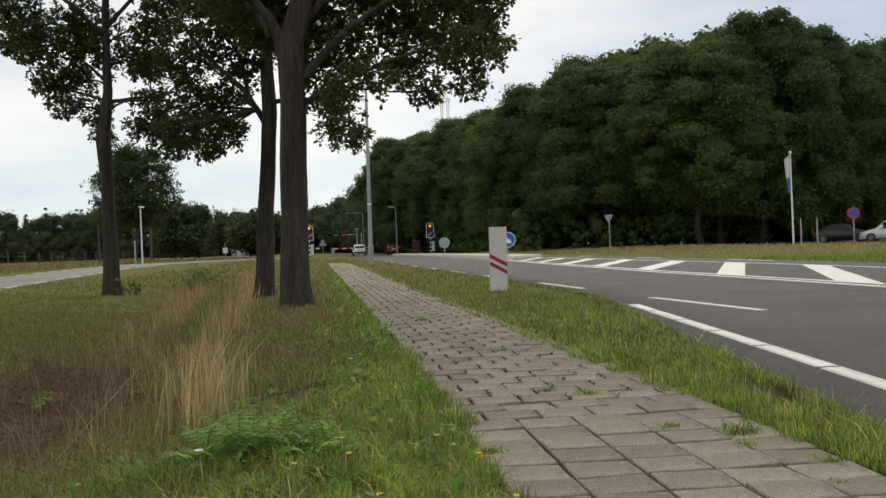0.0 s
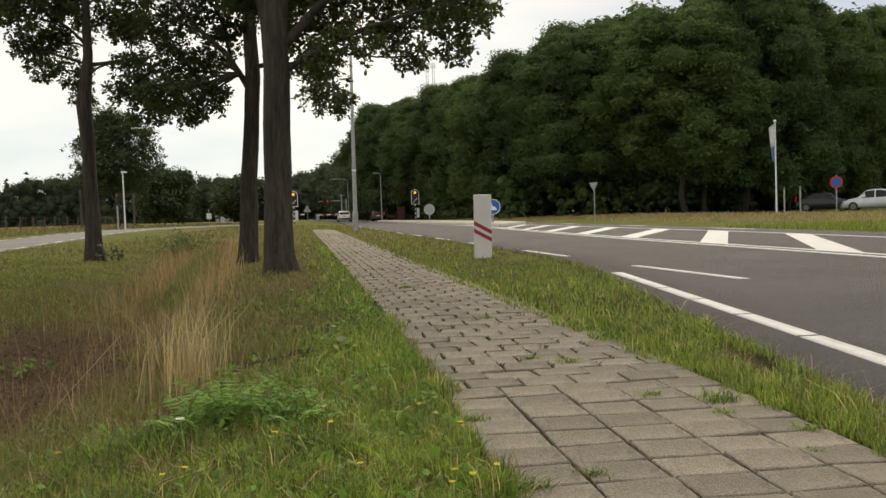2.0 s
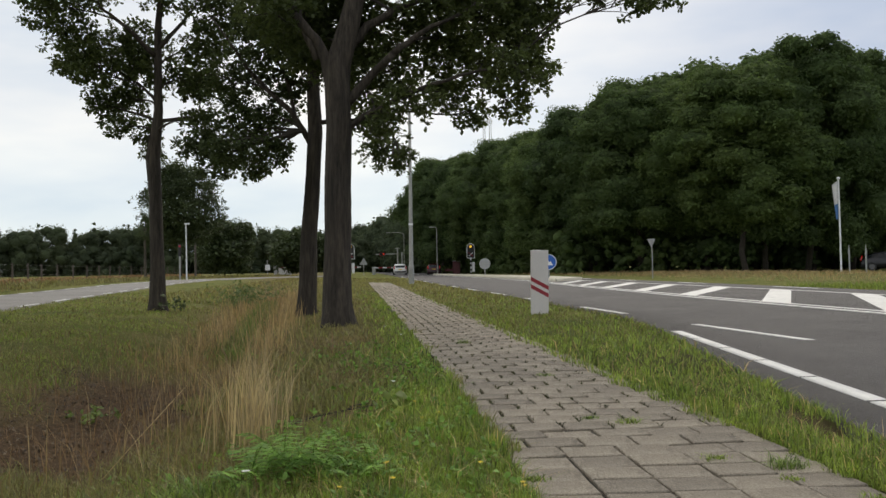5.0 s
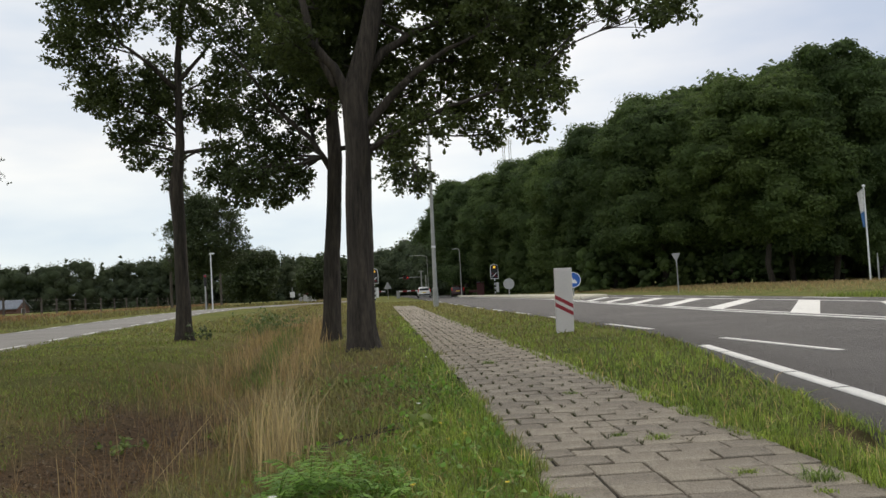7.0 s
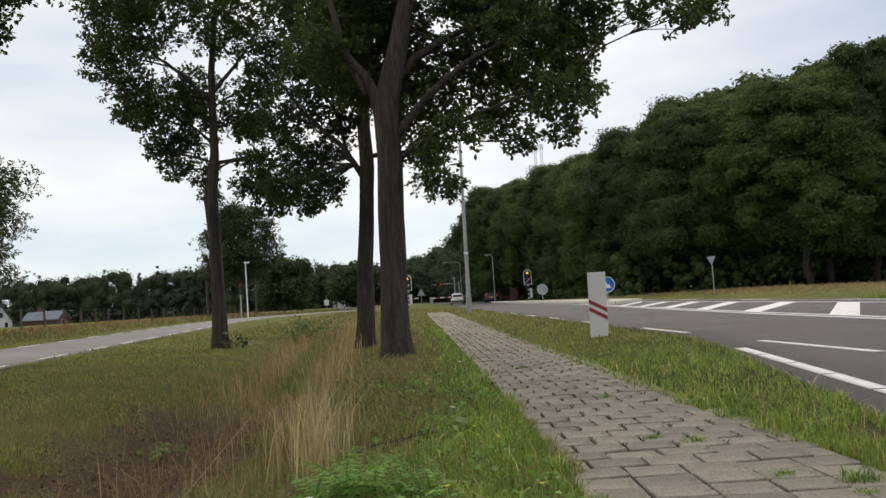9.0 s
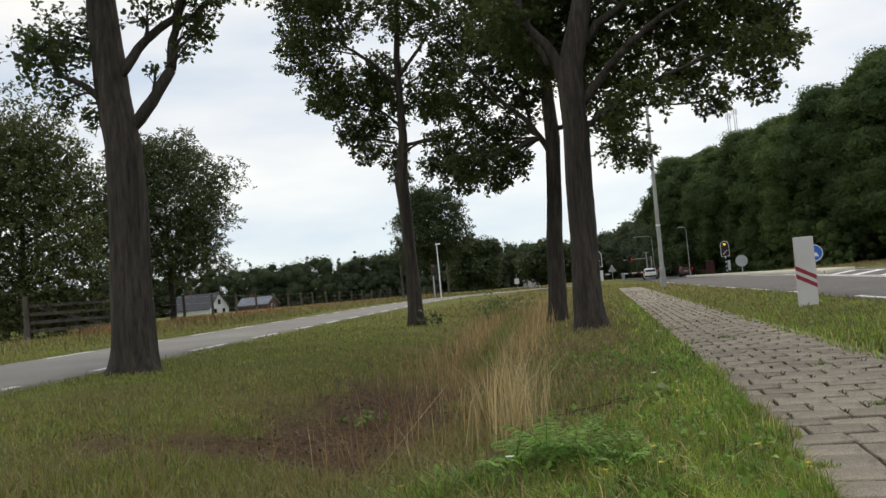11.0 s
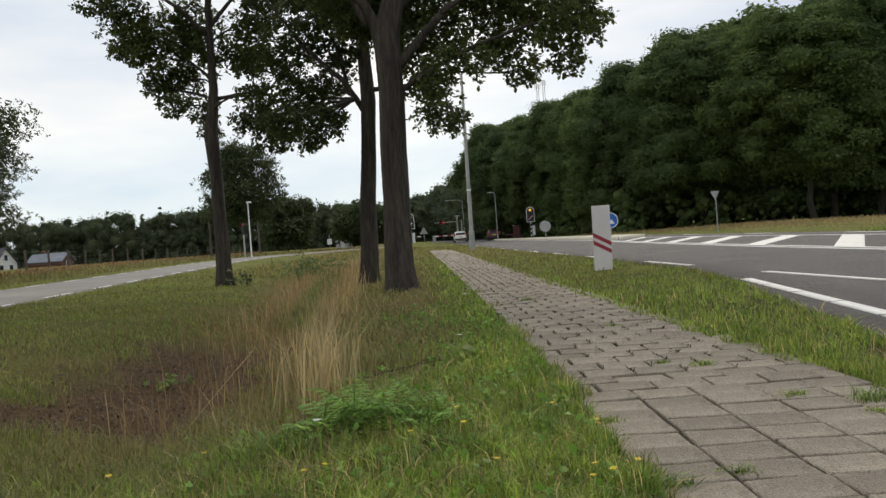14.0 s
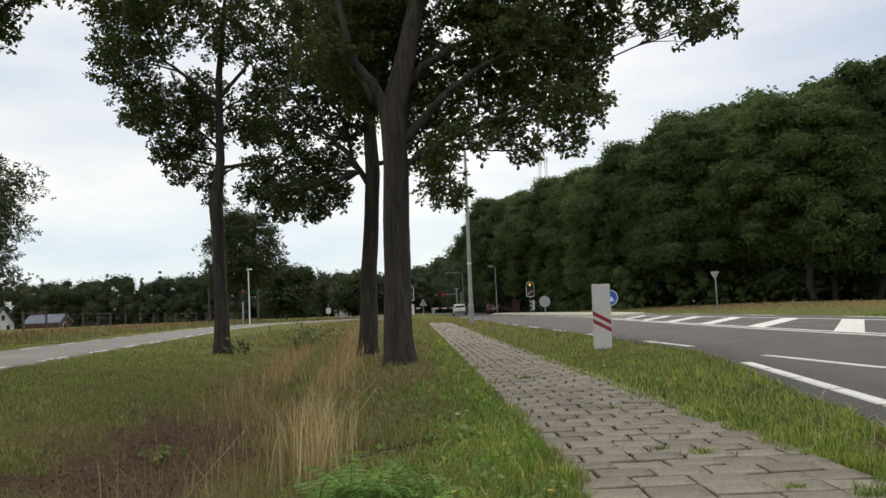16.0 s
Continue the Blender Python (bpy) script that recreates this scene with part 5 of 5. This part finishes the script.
def blades(name, label, xy, height, width, lean, material_, seed):
    """Bent tapering blades, rooted at the given places."""
    rng = np.random.default_rng(seed)
    n = len(xy)
    z = land(xy[:, 0], xy[:, 1]) - 0.01
    a = rng.random(n) * 2 * np.pi
    d = np.stack([np.cos(a), np.sin(a), np.zeros(n)], -1)
    b = rng.random(n) * 2 * np.pi
    s = np.stack([np.cos(b), np.sin(b), np.zeros(n)], -1)
    ln = np.abs(rng.normal(0, 1, n))[:, None] * lean * height[:, None]
    p0 = np.stack([xy[:, 0], xy[:, 1], z], -1)
    up = np.array([0, 0, 1.0])
    p1 = p0 + up * height[:, None] * 0.55 + d * ln * 0.3
    p2 = p0 + up * height[:, None] * (1 - 0.25 * lean) + d * ln
    w = width[:, None] * 0.5
    V = np.stack([p0 - s * w, p0 + s * w, p1 + s * w * 0.75, p1 - s * w * 0.75, p2], 1)
    i = (np.arange(n) * 5)[:, None]
    me = numpy_mesh(name, V.reshape(-1, 3), i + np.array([[0, 1, 2, 3]]), material_, i + np.array([[3, 2, 4]]))
    return tagged(new(name, me), label, "grass", kind="stuff")


def sown(n, seed, near=1.6, far=30.0, half=46.0, power=1.0):
    """Places sown thickly near the path and ever thinner further off."""
    rng = np.random.default_rng(seed)
    d = near * (far / near) ** (rng.random(n) ** power)
    a = np.radians(rng.uniform(-half, half, n))
    return np.stack([d * np.sin(a), d * np.cos(a)], -1), rng


def reach(xy):
    return np.hypot(xy[:, 0], xy[:, 1])


def left_lush(x, y):
    """How green the strip beside the path is."""
    edge = path_left(y) - x
    return np.clip(1.25 - edge / (0.52 + 1.1 * np.exp(-(y - 2.5) ** 2 / 4)), 0, 1)


xy, rng_ = sown(330000, 61)
back, _ = sown(70000, 60, 0.3, 9.0, 180.0)
close, _ = sown(150000, 59, 1.6, 6.5, 40.0)
xy = np.concatenate([xy, back, close])
creep = 0.085 * np.clip(0.35 + 1.3 * wob(xy[:, 0], xy[:, 1], 3.4, 0.7) + 0.8 * wob(xy[:, 0], xy[:, 1], 11.0, 0.2), 0, 1.7) * (xy[:, 1] < 24)
rim = path_left(xy[:, 1]) + PATH_W
over = (xy[:, 0] > rim - overgrown(xy[:, 1]) - creep * 0.8 + 0.03) & (xy[:, 0] < rim + 0.05)
ok = ~on_hard(xy[:, 0], xy[:, 1], 0.015 - creep) | over
xy = xy[ok]
X, Y, D = xy[:, 0], xy[:, 1], reach(xy)
u = rng_.random(len(xy))
soil, dry = soil_mask(X, Y), dry_mask(X, Y)
far_dry = np.clip((Y - 8.0) / 9, 0, 0.7)
verge = (X > path_left(Y) + PATH_W - 0.4) & (X < road_left(Y))
lush = np.where(verge, 0.92 - far_dry, left_lush(X, Y) * (X < path_left(Y)))
patch = 0.5 + 0.5 * wob(X, Y, 2.4, 2.0)
tuft = np.clip(0.5 + 0.9 * wob(X, Y, 16.0, 1.0) + 0.5 * wob(X + 3, Y, 31.0, 0.3), 0, 1)
wd = np.maximum(0.0038, 0.0009 * D) * (0.6 + 0.9 * rng_.random(len(xy)))

bare = rng_.random(len(xy)) < soil * 1.15
m = (u < lush * (0.2 + 0.35 * patch + 0.45 * tuft)) & ~bare
h = np.where(verge[m], 0.055, 0.064) * (0.5 + rng_.random(m.sum())) * (0.45 + 0.4 * patch[m] + 0.75 * tuft[m])
blades("lush_grass", "bright green grass beside the paved path", xy[m], h, wd[m], 0.7, LUSH, 62)

dead = m & (rng_.random(len(xy)) < 0.035) & (D < 9)
blades("dead_blades", "single pale dead blades among green grass", xy[dead], 0.06 + 0.1 * rng_.random(dead.sum()), wd[dead] * 0.8, 0.9, STRAW, 86)

m2 = ~m & ~bare & (dry < 0.25 + 0.4 * rng_.random(len(xy))) & (X < road_left(Y)) & (rng_.random(len(xy)) < 0.35 + 0.4 * patch)
blades("lawn_grass", "short green and yellowing lawn grass", xy[m2], np.where(X[m2] < -2.6, 0.04, 0.055) * (0.3 + rng_.random(m2.sum())), wd[m2], 0.8, GRASS, 63)
m3 = ~m & ~m2 & ~bare & (X < road_left(Y)) & (rng_.random(len(xy)) < np.where(verge & (Y < 8), 0.25, np.where(lush > 0.7, 0.4, 0.85)))
blades("mixed_grass", "half dry brownish green grass", xy[m3], np.where(X[m3] < -2.6, 0.055, 0.08) * (0.3 + rng_.random(m3.sum()) ** 1.5 * 1.3), wd[m3], 0.8, MIXED, 64)
m4 = (X > road_right(Y)) & (X < 24)
blades("far_verge_grass", "grass on the verge across the road", xy[m4], 0.14 * (0.4 + rng_.random(m4.sum())), wd[m4], 0.5, GRASS, 65)

# tall dry straw in two bands along the ditch
rs = np.random.default_rng(66)
n = 5600
yy = 6.6 * (25 / 6.6) ** rs.random(n)
band = rs.random(n) < 0.5
xx = ditch_x(yy) + np.where(band, -0.06, 0.52 + 0.012 * yy) + rs.normal(0, 0.16, n) * (0.7 + 0.04 * yy)
keep = rs.random(n) < np.clip((0.12 + 0.68 * np.clip((yy - 7) / 3, 0, 1)) * (0.55 + 1.2 * wob(xx, yy, 2.6, 0.9)), 0.05, 1)
st = np.stack([xx, yy], -1)[keep & ~on_hard(xx, yy, 0.3)]
blades("dry_straw", "tall pale dry straw along the ditch", st, 0.14 + 0.34 * rs.random(len(st)) ** 1.3, np.maximum(0.0035, 0.00075 * reach(st)), 0.4, TAN, 67)

n = 210
yy = rs.uniform(3.5, 7.6, n)
xx = ditch_x(yy) + 0.35 + rs.normal(0, 0.34, n)
st = np.stack([xx, yy], -1)[~on_hard(xx, yy, 0.4)]
blades("thin_straw", "thin dry stalks standing in the ditch", st, 0.15 + 0.3 * rs.random(len(st)), np.full(len(st), 0.0035), 0.45, TAN, 84)

n = 2300
yy = 2.9 * (10 / 2.9) ** rs.random(n)
xx = ditch_x(yy) + rs.normal(-0.1, 0.7, n)
st = np.stack([xx, yy], -1)
st = st[~on_hard(xx, yy, 0.5)]
blades("brown_stalks", "thin rust-brown stalks over bare soil", st, 0.04 + 0.25 * rs.random(len(st)) ** 2.6, np.maximum(0.0028, 0.0007 * reach(st)), 0.8, RUST, 68)

n = 210
st = np.stack([-0.7 + rs.normal(0, 0.075, n), 4.3 + rs.normal(0, 0.26, n)], -1)
blades("straw_clump", "tall pale clump of dry straw", st, 0.27 + 0.3 * rs.random(n), np.full(n, 0.0048), 0.28, STRAW, 81)
n = 80
st = np.stack([-0.95 + rs.normal(0, 0.16, n), 5.3 + rs.normal(0, 0.4, n)], -1)
blades("straw_clump", "thin clump of dry straw", st, 0.2 + 0.25 * rs.random(n), np.full(n, 0.0045), 0.35, TAN, 82)

# green weeds in the bed of the ditch, between the bands of straw
n = 2600
yy = 9 * (21 / 9) ** rs.random(n)
xx = ditch_x(yy) + 0.27 + rs.normal(0, 0.11, n)
st = np.stack([xx, yy], -1)
blades("ditch_weeds", "green weeds in the bed of the ditch", st, 0.1 + 0.2 * rs.random(n) * np.clip((yy - 7) / 8, 0.3, 1), np.maximum(0.007, 0.001 * reach(st)), 0.6, WEED, 85)


def fallen_stick(label, pts, r, material_):
    bm = bmesh.new()
    tube(bm, [(x, y, float(land(x, y)) + z) for x, y, z in pts], [r * (1 - 0.12 * k) for k in range(len(pts))], 6)
    return tagged(new("stick", finish(bm, "stick", material_, True)), label, "stick", "fallen sticks")


fallen_stick("long pale straw stalk leaning over the soil", [(-1.22, 3.7, 0.04), (-1.16, 4.1, 0.17), (-1.05, 4.5, 0.33)], 0.0013, STRAW)
for pts in ([(-0.6, 4.45, 0.02), (-0.42, 4.62, 0.035), (-0.2, 4.86, 0.02)], [(-0.5, 4.62, 0.02), (-0.3, 4.72, 0.03), (-0.1, 4.95, 0.02)], [(-0.72, 4.4, 0.02), (-0.5, 4.5, 0.03), (-0.38, 4.66, 0.02)], [(-0.34, 4.6, 0.02), (-0.22, 4.9, 0.03), (-0.14, 5.0, 0.02)]):
    fallen_stick("thin dead twig lying in the short grass", pts, 0.0035, TWIG)

n = 500
st = np.stack([-0.7 + rs.normal(0, 0.09, n), 2.95 + rs.normal(0, 0.08, n)], -1)
blades("grass_tussock", "bright green grass tussock", st, 0.08 + 0.1 * rs.random(n), np.full(n, 0.005), 0.8, LUSH, 83)

# dry tall grass on the far verges
n = 15000
yy = rs.uniform(14, 95, n)
xx = road_right(yy) + 2.0 + rs.random(n) ** 0.7 * 12
st = np.stack([xx, yy], -1)
blades("dry_verge_grass", "tall straw-coloured grass on the far verge", st, 0.05 + 0.22 * rs.random(n) ** 2.2, np.maximum(0.01, 0.0005 * reach(st)), 0.7, TAN, 69)
n = 14000
yy = rs.uniform(12, 100, n)
xx = np.minimum(side_near(yy) - SIDE_W, -9.0) - 1.0 - 4.2 * rs.random(n)
st = np.stack([xx, yy], -1)
blades("dry_field_edge", "dry brownish grass along the field fence", st, 0.07 + 0.26 * rs.random(n) ** 3, np.maximum(0.012, 0.0011 * reach(st)), 0.6, MIXED, 70)

# low brown heath along the field fence
n = 9000
yy = 22 * (110 / 22) ** rs.random(n)
fence_x = lerp(yy, [20, 31, 56, 80, 112], [-15.6, -17.4, -21.4, -24.0, -25.5])
xx = fence_x + 0.9 + rs.normal(0, 0.5, n)
st = np.stack([xx, yy], -1)[rs.random(n) < np.clip(0.55 + 1.2 * wob(xx * 0.4, yy, 0.55, 0.3), 0.05, 1)]
blades("dry_heath", "low brown heath along the field fence", st, 0.15 + 0.3 * rs.random(len(st)), np.maximum(0.02, 0.0012 * reach(st)), 0.6, RUST, 87)

# rough grass round the far end of the path
n = 16000
yy = 20 * (75 / 20) ** rs.random(n)
xx = rs.uniform(-1, 1, n) * 5.5 - 0.5 - 0.03 * yy
k = ~on_hard(xx, yy, 0.03) & (xx > side_near(yy) + 0.1) & (xx < road_left(yy) - 0.1)
st = np.stack([xx, yy], -1)[k]
blades("rough_grass", "rough half dry grass round the path's end", st, 0.05 + 0.13 * rs.random(len(st)) ** 2, np.maximum(0.012, 0.001 * reach(st)), 0.7, MIXED, 71)


def leafy_plant(label, x, y, height, n, leaf, seed, material_=LUSH, spread_=0.25):
    g = np.random.default_rng(seed)
    cs = np.stack([g.normal(0, spread_, n), g.normal(0, spread_, n), np.abs(g.normal(0.5, 0.25, n)) * height], -1)
    me = leaf_cloud("weed_plant", cs, [leaf * 1.2] * n, 90, 3, leaf, material_, seed, 0.5, 0.1, leaf * 0.5)
    ob = new("weed_plant", me)
    ob.location = (x, y, float(land(x, y)))
    return tagged(ob, label, "plant", "roadside weeds", "stuff")


FERN = leaf_material("fern_green", (0.13, 0.27, 0.04), (0.24, 0.43, 0.07), 0.35, 0.3, big=2.0)


def fern(label, x, y, fronds, size, seed):
    """Arching fronds, each with pairs of narrow leaflets."""
    g = random.Random(seed)
    f = thing("fern_plant", label, "plant", pose(x, y, float(land(x, y))), "feathery weeds")
    for k in range(fronds):
        bm = bmesh.new()
        a, L, lift = g.uniform(0, 6.28), size * g.uniform(0.9, 1.5), g.uniform(0.8, 1.5)
        ox, oy = g.gauss(0, size * 0.35), g.gauss(0, size * 0.3)
        d, sd = Vector((math.cos(a), math.sin(a), 0)), Vector((-math.sin(a), math.cos(a), 0))
        stem = [Vector((ox, oy, -0.01)) + d * L * t_ + Vector((0, 0, L * (lift * t_ * 1.6 - t_ * t_ * 1.1))) for t_ in (i / 9 for i in range(10))]
        tube(bm, stem, [0.002 - 0.00012 * i for i in range(10)], 3)
        for i in range(2, 10):
            w = L * 0.25 * math.sin(math.pi * min(0.97, (i - 0.6) / 9.4)) + 0.008
            for s_ in (-1, 1):
                p = stem[i]
                q = p + sd * s_ * w + d * w * 0.45 + Vector((0, 0, -0.1 * w))
                e = d * w * 0.16
                bm.faces.new([bm.verts.new(v) for v in (p, p.lerp(q, 0.45) - e, q, p.lerp(q, 0.45) + e)])
        part("frond", bm, FERN, f)
    return f


for x, y, n_, z_ in ((-0.5, 3.2, 34, 0.13), (-0.3, 3.3, 34, 0.13), (-0.15, 3.25, 24, 0.11), (-0.42, 3.45, 26, 0.13)):
    fern("feathery bright green weed in the grass", x, y, n_, z_, int(100 * (x + y) + 500))

# broad little leaves low in the grass
g = np.random.default_rng(77)
n = 900
yy = 1.9 * (9 / 1.9) ** g.random(n)
xx = path_left(yy) - 0.05 - np.abs(g.normal(0, 0.6, n))
herb = np.stack([xx, yy, land(xx, yy) + 0.03], -1)[~on_hard(xx, yy, 0.02)]
tagged(new("ground_herbs", leaf_cloud("ground_herbs", herb, [0.04] * len(herb), 600, 1, 0.028, FERN, 78, 0.6, 0.1, 0.012)), "small broad-leaved herbs low in the grass", "herbs", kind="stuff")

# pale flakes and crumbs on the bare soil
g = np.random.default_rng(79)
n = 2600
yy = 2.8 + 5.6 * g.random(n)
xx = ditch_x(yy) - 0.3 + g.normal(0, 0.8, n)
k = soil_mask(xx, yy) > 0.45
crumbs = np.stack([xx, yy, land(xx, yy) + 0.008], -1)[k]
CRUMB = leaf_material("dead_leaf_crumb", (0.06, 0.038, 0.026), (0.2, 0.145, 0.1), 0.1, 0.6, big=6.0)
tagged(new("leaf_litter", leaf_cloud("leaf_litter", crumbs, [0.01] * len(crumbs), 4000, 1, 0.015, CRUMB, 80, 0.3, 0.1, 0.01)), "dead leaf crumbs on the bare soil", "leaf litter", kind="stuff")

leafy_plant("low leafy dock plant beside the path", 0.02, 4.72, 0.09, 5, 0.06, 73, GRASS, 0.06)
leafy_plant("dark green shrub among the dry straw", -3.35, 20.5, 0.6, 190, 0.042, 74, WEED, 0.36)
leafy_plant("small green weed at the edge of bare soil", -1.9, 5.55, 0.08, 9, 0.03, 75, WEED, 0.1)
leafy_plant("leafy shoots at the foot of an oak", -4.05, 16.6, 0.3, 16, 0.05, 76, BUSH_LEAF, 0.12)

YELLOW = plain("yellow_petal", (0.75, 0.55, 0.03), 0.6)
PALE = plain("white_petal", (0.72, 0.7, 0.64), 0.6)


def flower(x, y, h, material_, r=0.009, label="small yellow hawkbit flower in the grass"):
    f = thing("wild_flower", label, "flower", pose(x, y, float(land(x, y))), "wild flowers")
    bm = bmesh.new()
    tube(bm, [(0, 0, -0.02), (0.006, 0.004, h * 0.6), (0, 0.008, h)], [0.002, 0.0018, 0.0014], 5)
    part("stem", bm, GRASS, f)
    bm = bmesh.new()
    k = 9
    c0 = bm.verts.new((0, 0.008, h + 0.004))
    for i in range(k):
        a, b = 2 * math.pi * i / k, 2 * math.pi * (i + 0.8) / k
        p = [bm.verts.new((math.cos(t_) * r, 0.008 + math.sin(t_) * r, h + 0.009)) for t_ in (a, b)]
        bm.faces.new((c0, *p))
    part("petals", bm, material_, f)
    return f


fr = random.Random(8)
first = flower(0.36, 2.55, 0.14, YELLOW)
for k in range(18):
    y = 2.0 + 2.2 * fr.random() ** 1.5
    x = fr.uniform(-1.0, 0.4) if k > 9 else fr.uniform(0.0, 0.42)
    copy_thing(first, pose(x, y, float(land(x, y)) + fr.uniform(-0.04, 0.02), fr.uniform(-8, 8), fr.uniform(-8, 8), fr.uniform(0, 360)))
pale = flower(-0.48, 2.75, 0.16, PALE, 0.015, "cream yarrow flower in the grass")
for x, y in ((-0.02, 4.8), (0.08, 8.2), (-0.05, 9.4), (0.15, 9.0), (-0.35, 7.3), (0.28, 6.4)):
    copy_thing(pale, pose(x, y, float(land(x, y)), fr.uniform(-10, 10), 0, fr.uniform(0, 360)))

# tufts growing in the joints of the path
for k, (x, y, s) in enumerate(((1.52, 3.35, 1.2), (1.45, 3.15, 0.6), (1.3, 3.5, 0.7), (1.18, 4.35, 0.9), (1.0, 4.5, 0.6), (0.73, 2.45, 0.7), (0.52, 2.35, 0.9), (1.62, 2.85, 0.8), (0.5, 3.2, 0.6), (1.2, 2.1, 0.5), (1.1, 6.3, 0.8), (0.75, 9.2, 1.0), (1.5, 2.6, 0.5))):
    g = np.random.default_rng(100 + k)
    c = int(150 * s)
    pts = np.stack([x + g.normal(0, 0.035 * s, c), y + g.normal(0, 0.03 * s, c)], -1)
    ob = blades("joint_tuft", "small grass tuft in a joint of the path", pts, 0.055 * s * (0.3 + g.random(c)), np.full(c, 0.005), 1.2, LUSH, 120 + k)

# weeds and moss along the wider joints further on
n = 3400
g = np.random.default_rng(140)
yy = 4.2 * (40 / 4.2) ** g.random(n)
k = np.floor((yy + 3.6) / 0.2)
yy = k * 0.2 - 3.6 + 0.1 + g.normal(0, 0.05, n)
col = g.integers(0, 6, n)
xx = path_left(yy) + (col + 0.5 * (k % 2)) * 0.247 + g.normal(0, 0.008, n)
ok = (xx > path_left(yy)) & (xx < path_left(yy) + PATH_W)
st = np.stack([xx, yy], -1)[ok]
blades("joint_weeds", "short brownish weeds in the joints of the path", st, 0.014 + 0.028 * g.random(len(st)), np.maximum(0.006, 0.0016 * reach(st)), 1.0, MOSS, 141)

# ---- pavers of the path, last ----
path = ribbon("path", lambda y: path_left(y) - 0.01, lambda y: path_left(y) + PATH_W + 0.01, -4, PATH_END, 0.4, SAND, -0.012, 4, "grey concrete paver path with grassy joints", "path")


def paver_mesh(w, d, seed):
    g = random.Random(seed)
    bm = bmesh.new()
    vs = box(bm, (w, d, 0.06), (0, 0, -0.03))
    top = [v for v in vs if v.co.z > -0.01]
    for v in top:
        v.co.z += g.uniform(-0.0025, 0.0025)
    es = [e for e in bm.edges if all(v.co.z > -0.01 for v in e.verts)]
    bmesh.ops.bevel(bm, geom=es, offset=0.004, segments=1, affect='EDGES')
    return finish(bm, "paver", CONCRETE)


TW, TD = 0.247, 0.2
whole = [paver_mesh(TW - 0.016, TD - 0.012, s) for s in range(4)]
half = [paver_mesh(TW / 2 - 0.018, TD - 0.014, s) for s in range(3)]
loose = [paver_mesh(TW - 0.019, TD - 0.014, s) for s in range(4, 9)]
pr = random.Random(12)
rest, count = [], 0
y = -3.6
row = 0
while y < PATH_END:
    yc = y + TD / 2
    bond = yc > 3.75
    x0 = float(path_left(yc))
    cells = [(x0 + (c + 0.5) * TW, loose if bond else whole) for c in range(5)] if not bond or row % 2 == 0 else [(x0 + TW / 4, half)] + [(x0 + (c + 1) * TW, loose) for c in range(4)] + [(x0 + 4.75 * TW, half)]
    for x, kinds in cells:
        tilt = (pr.gauss(0, 0.7), pr.gauss(0, 0.6), pr.gauss(0, 0.9))
        z = pr.gauss(0, 0.0022)
        skew = 0.08 * (x - x0 - 0.6)
        m = pose(x, yc + skew + pr.gauss(0, 0.003), float(land(x, yc)) + z + 0.004, *tilt)
        if 1.9 < yc and count < 300:
            ob = new("paver", kinds[pr.randrange(len(kinds))])
            ob.matrix_world = m
            ob.parent = path
            count += 1
        else:
            rest.append((m, kinds[pr.randrange(len(kinds))]))
    y += TD
    row += 1
V, Q, T, off = [], [], [], 0
for m, me in rest:
    V += [m @ v.co for v in me.vertices]
    for p in me.polygons:
        (Q if len(p.vertices) == 4 else T).append([off + i for i in p.vertices])
    off += len(me.vertices)
more = new("far_pavers", numpy_mesh("far_pavers", [tuple(v) for v in V], Q, CONCRETE, T or None))
more.parent = path
tagged(more, kind="stuff")
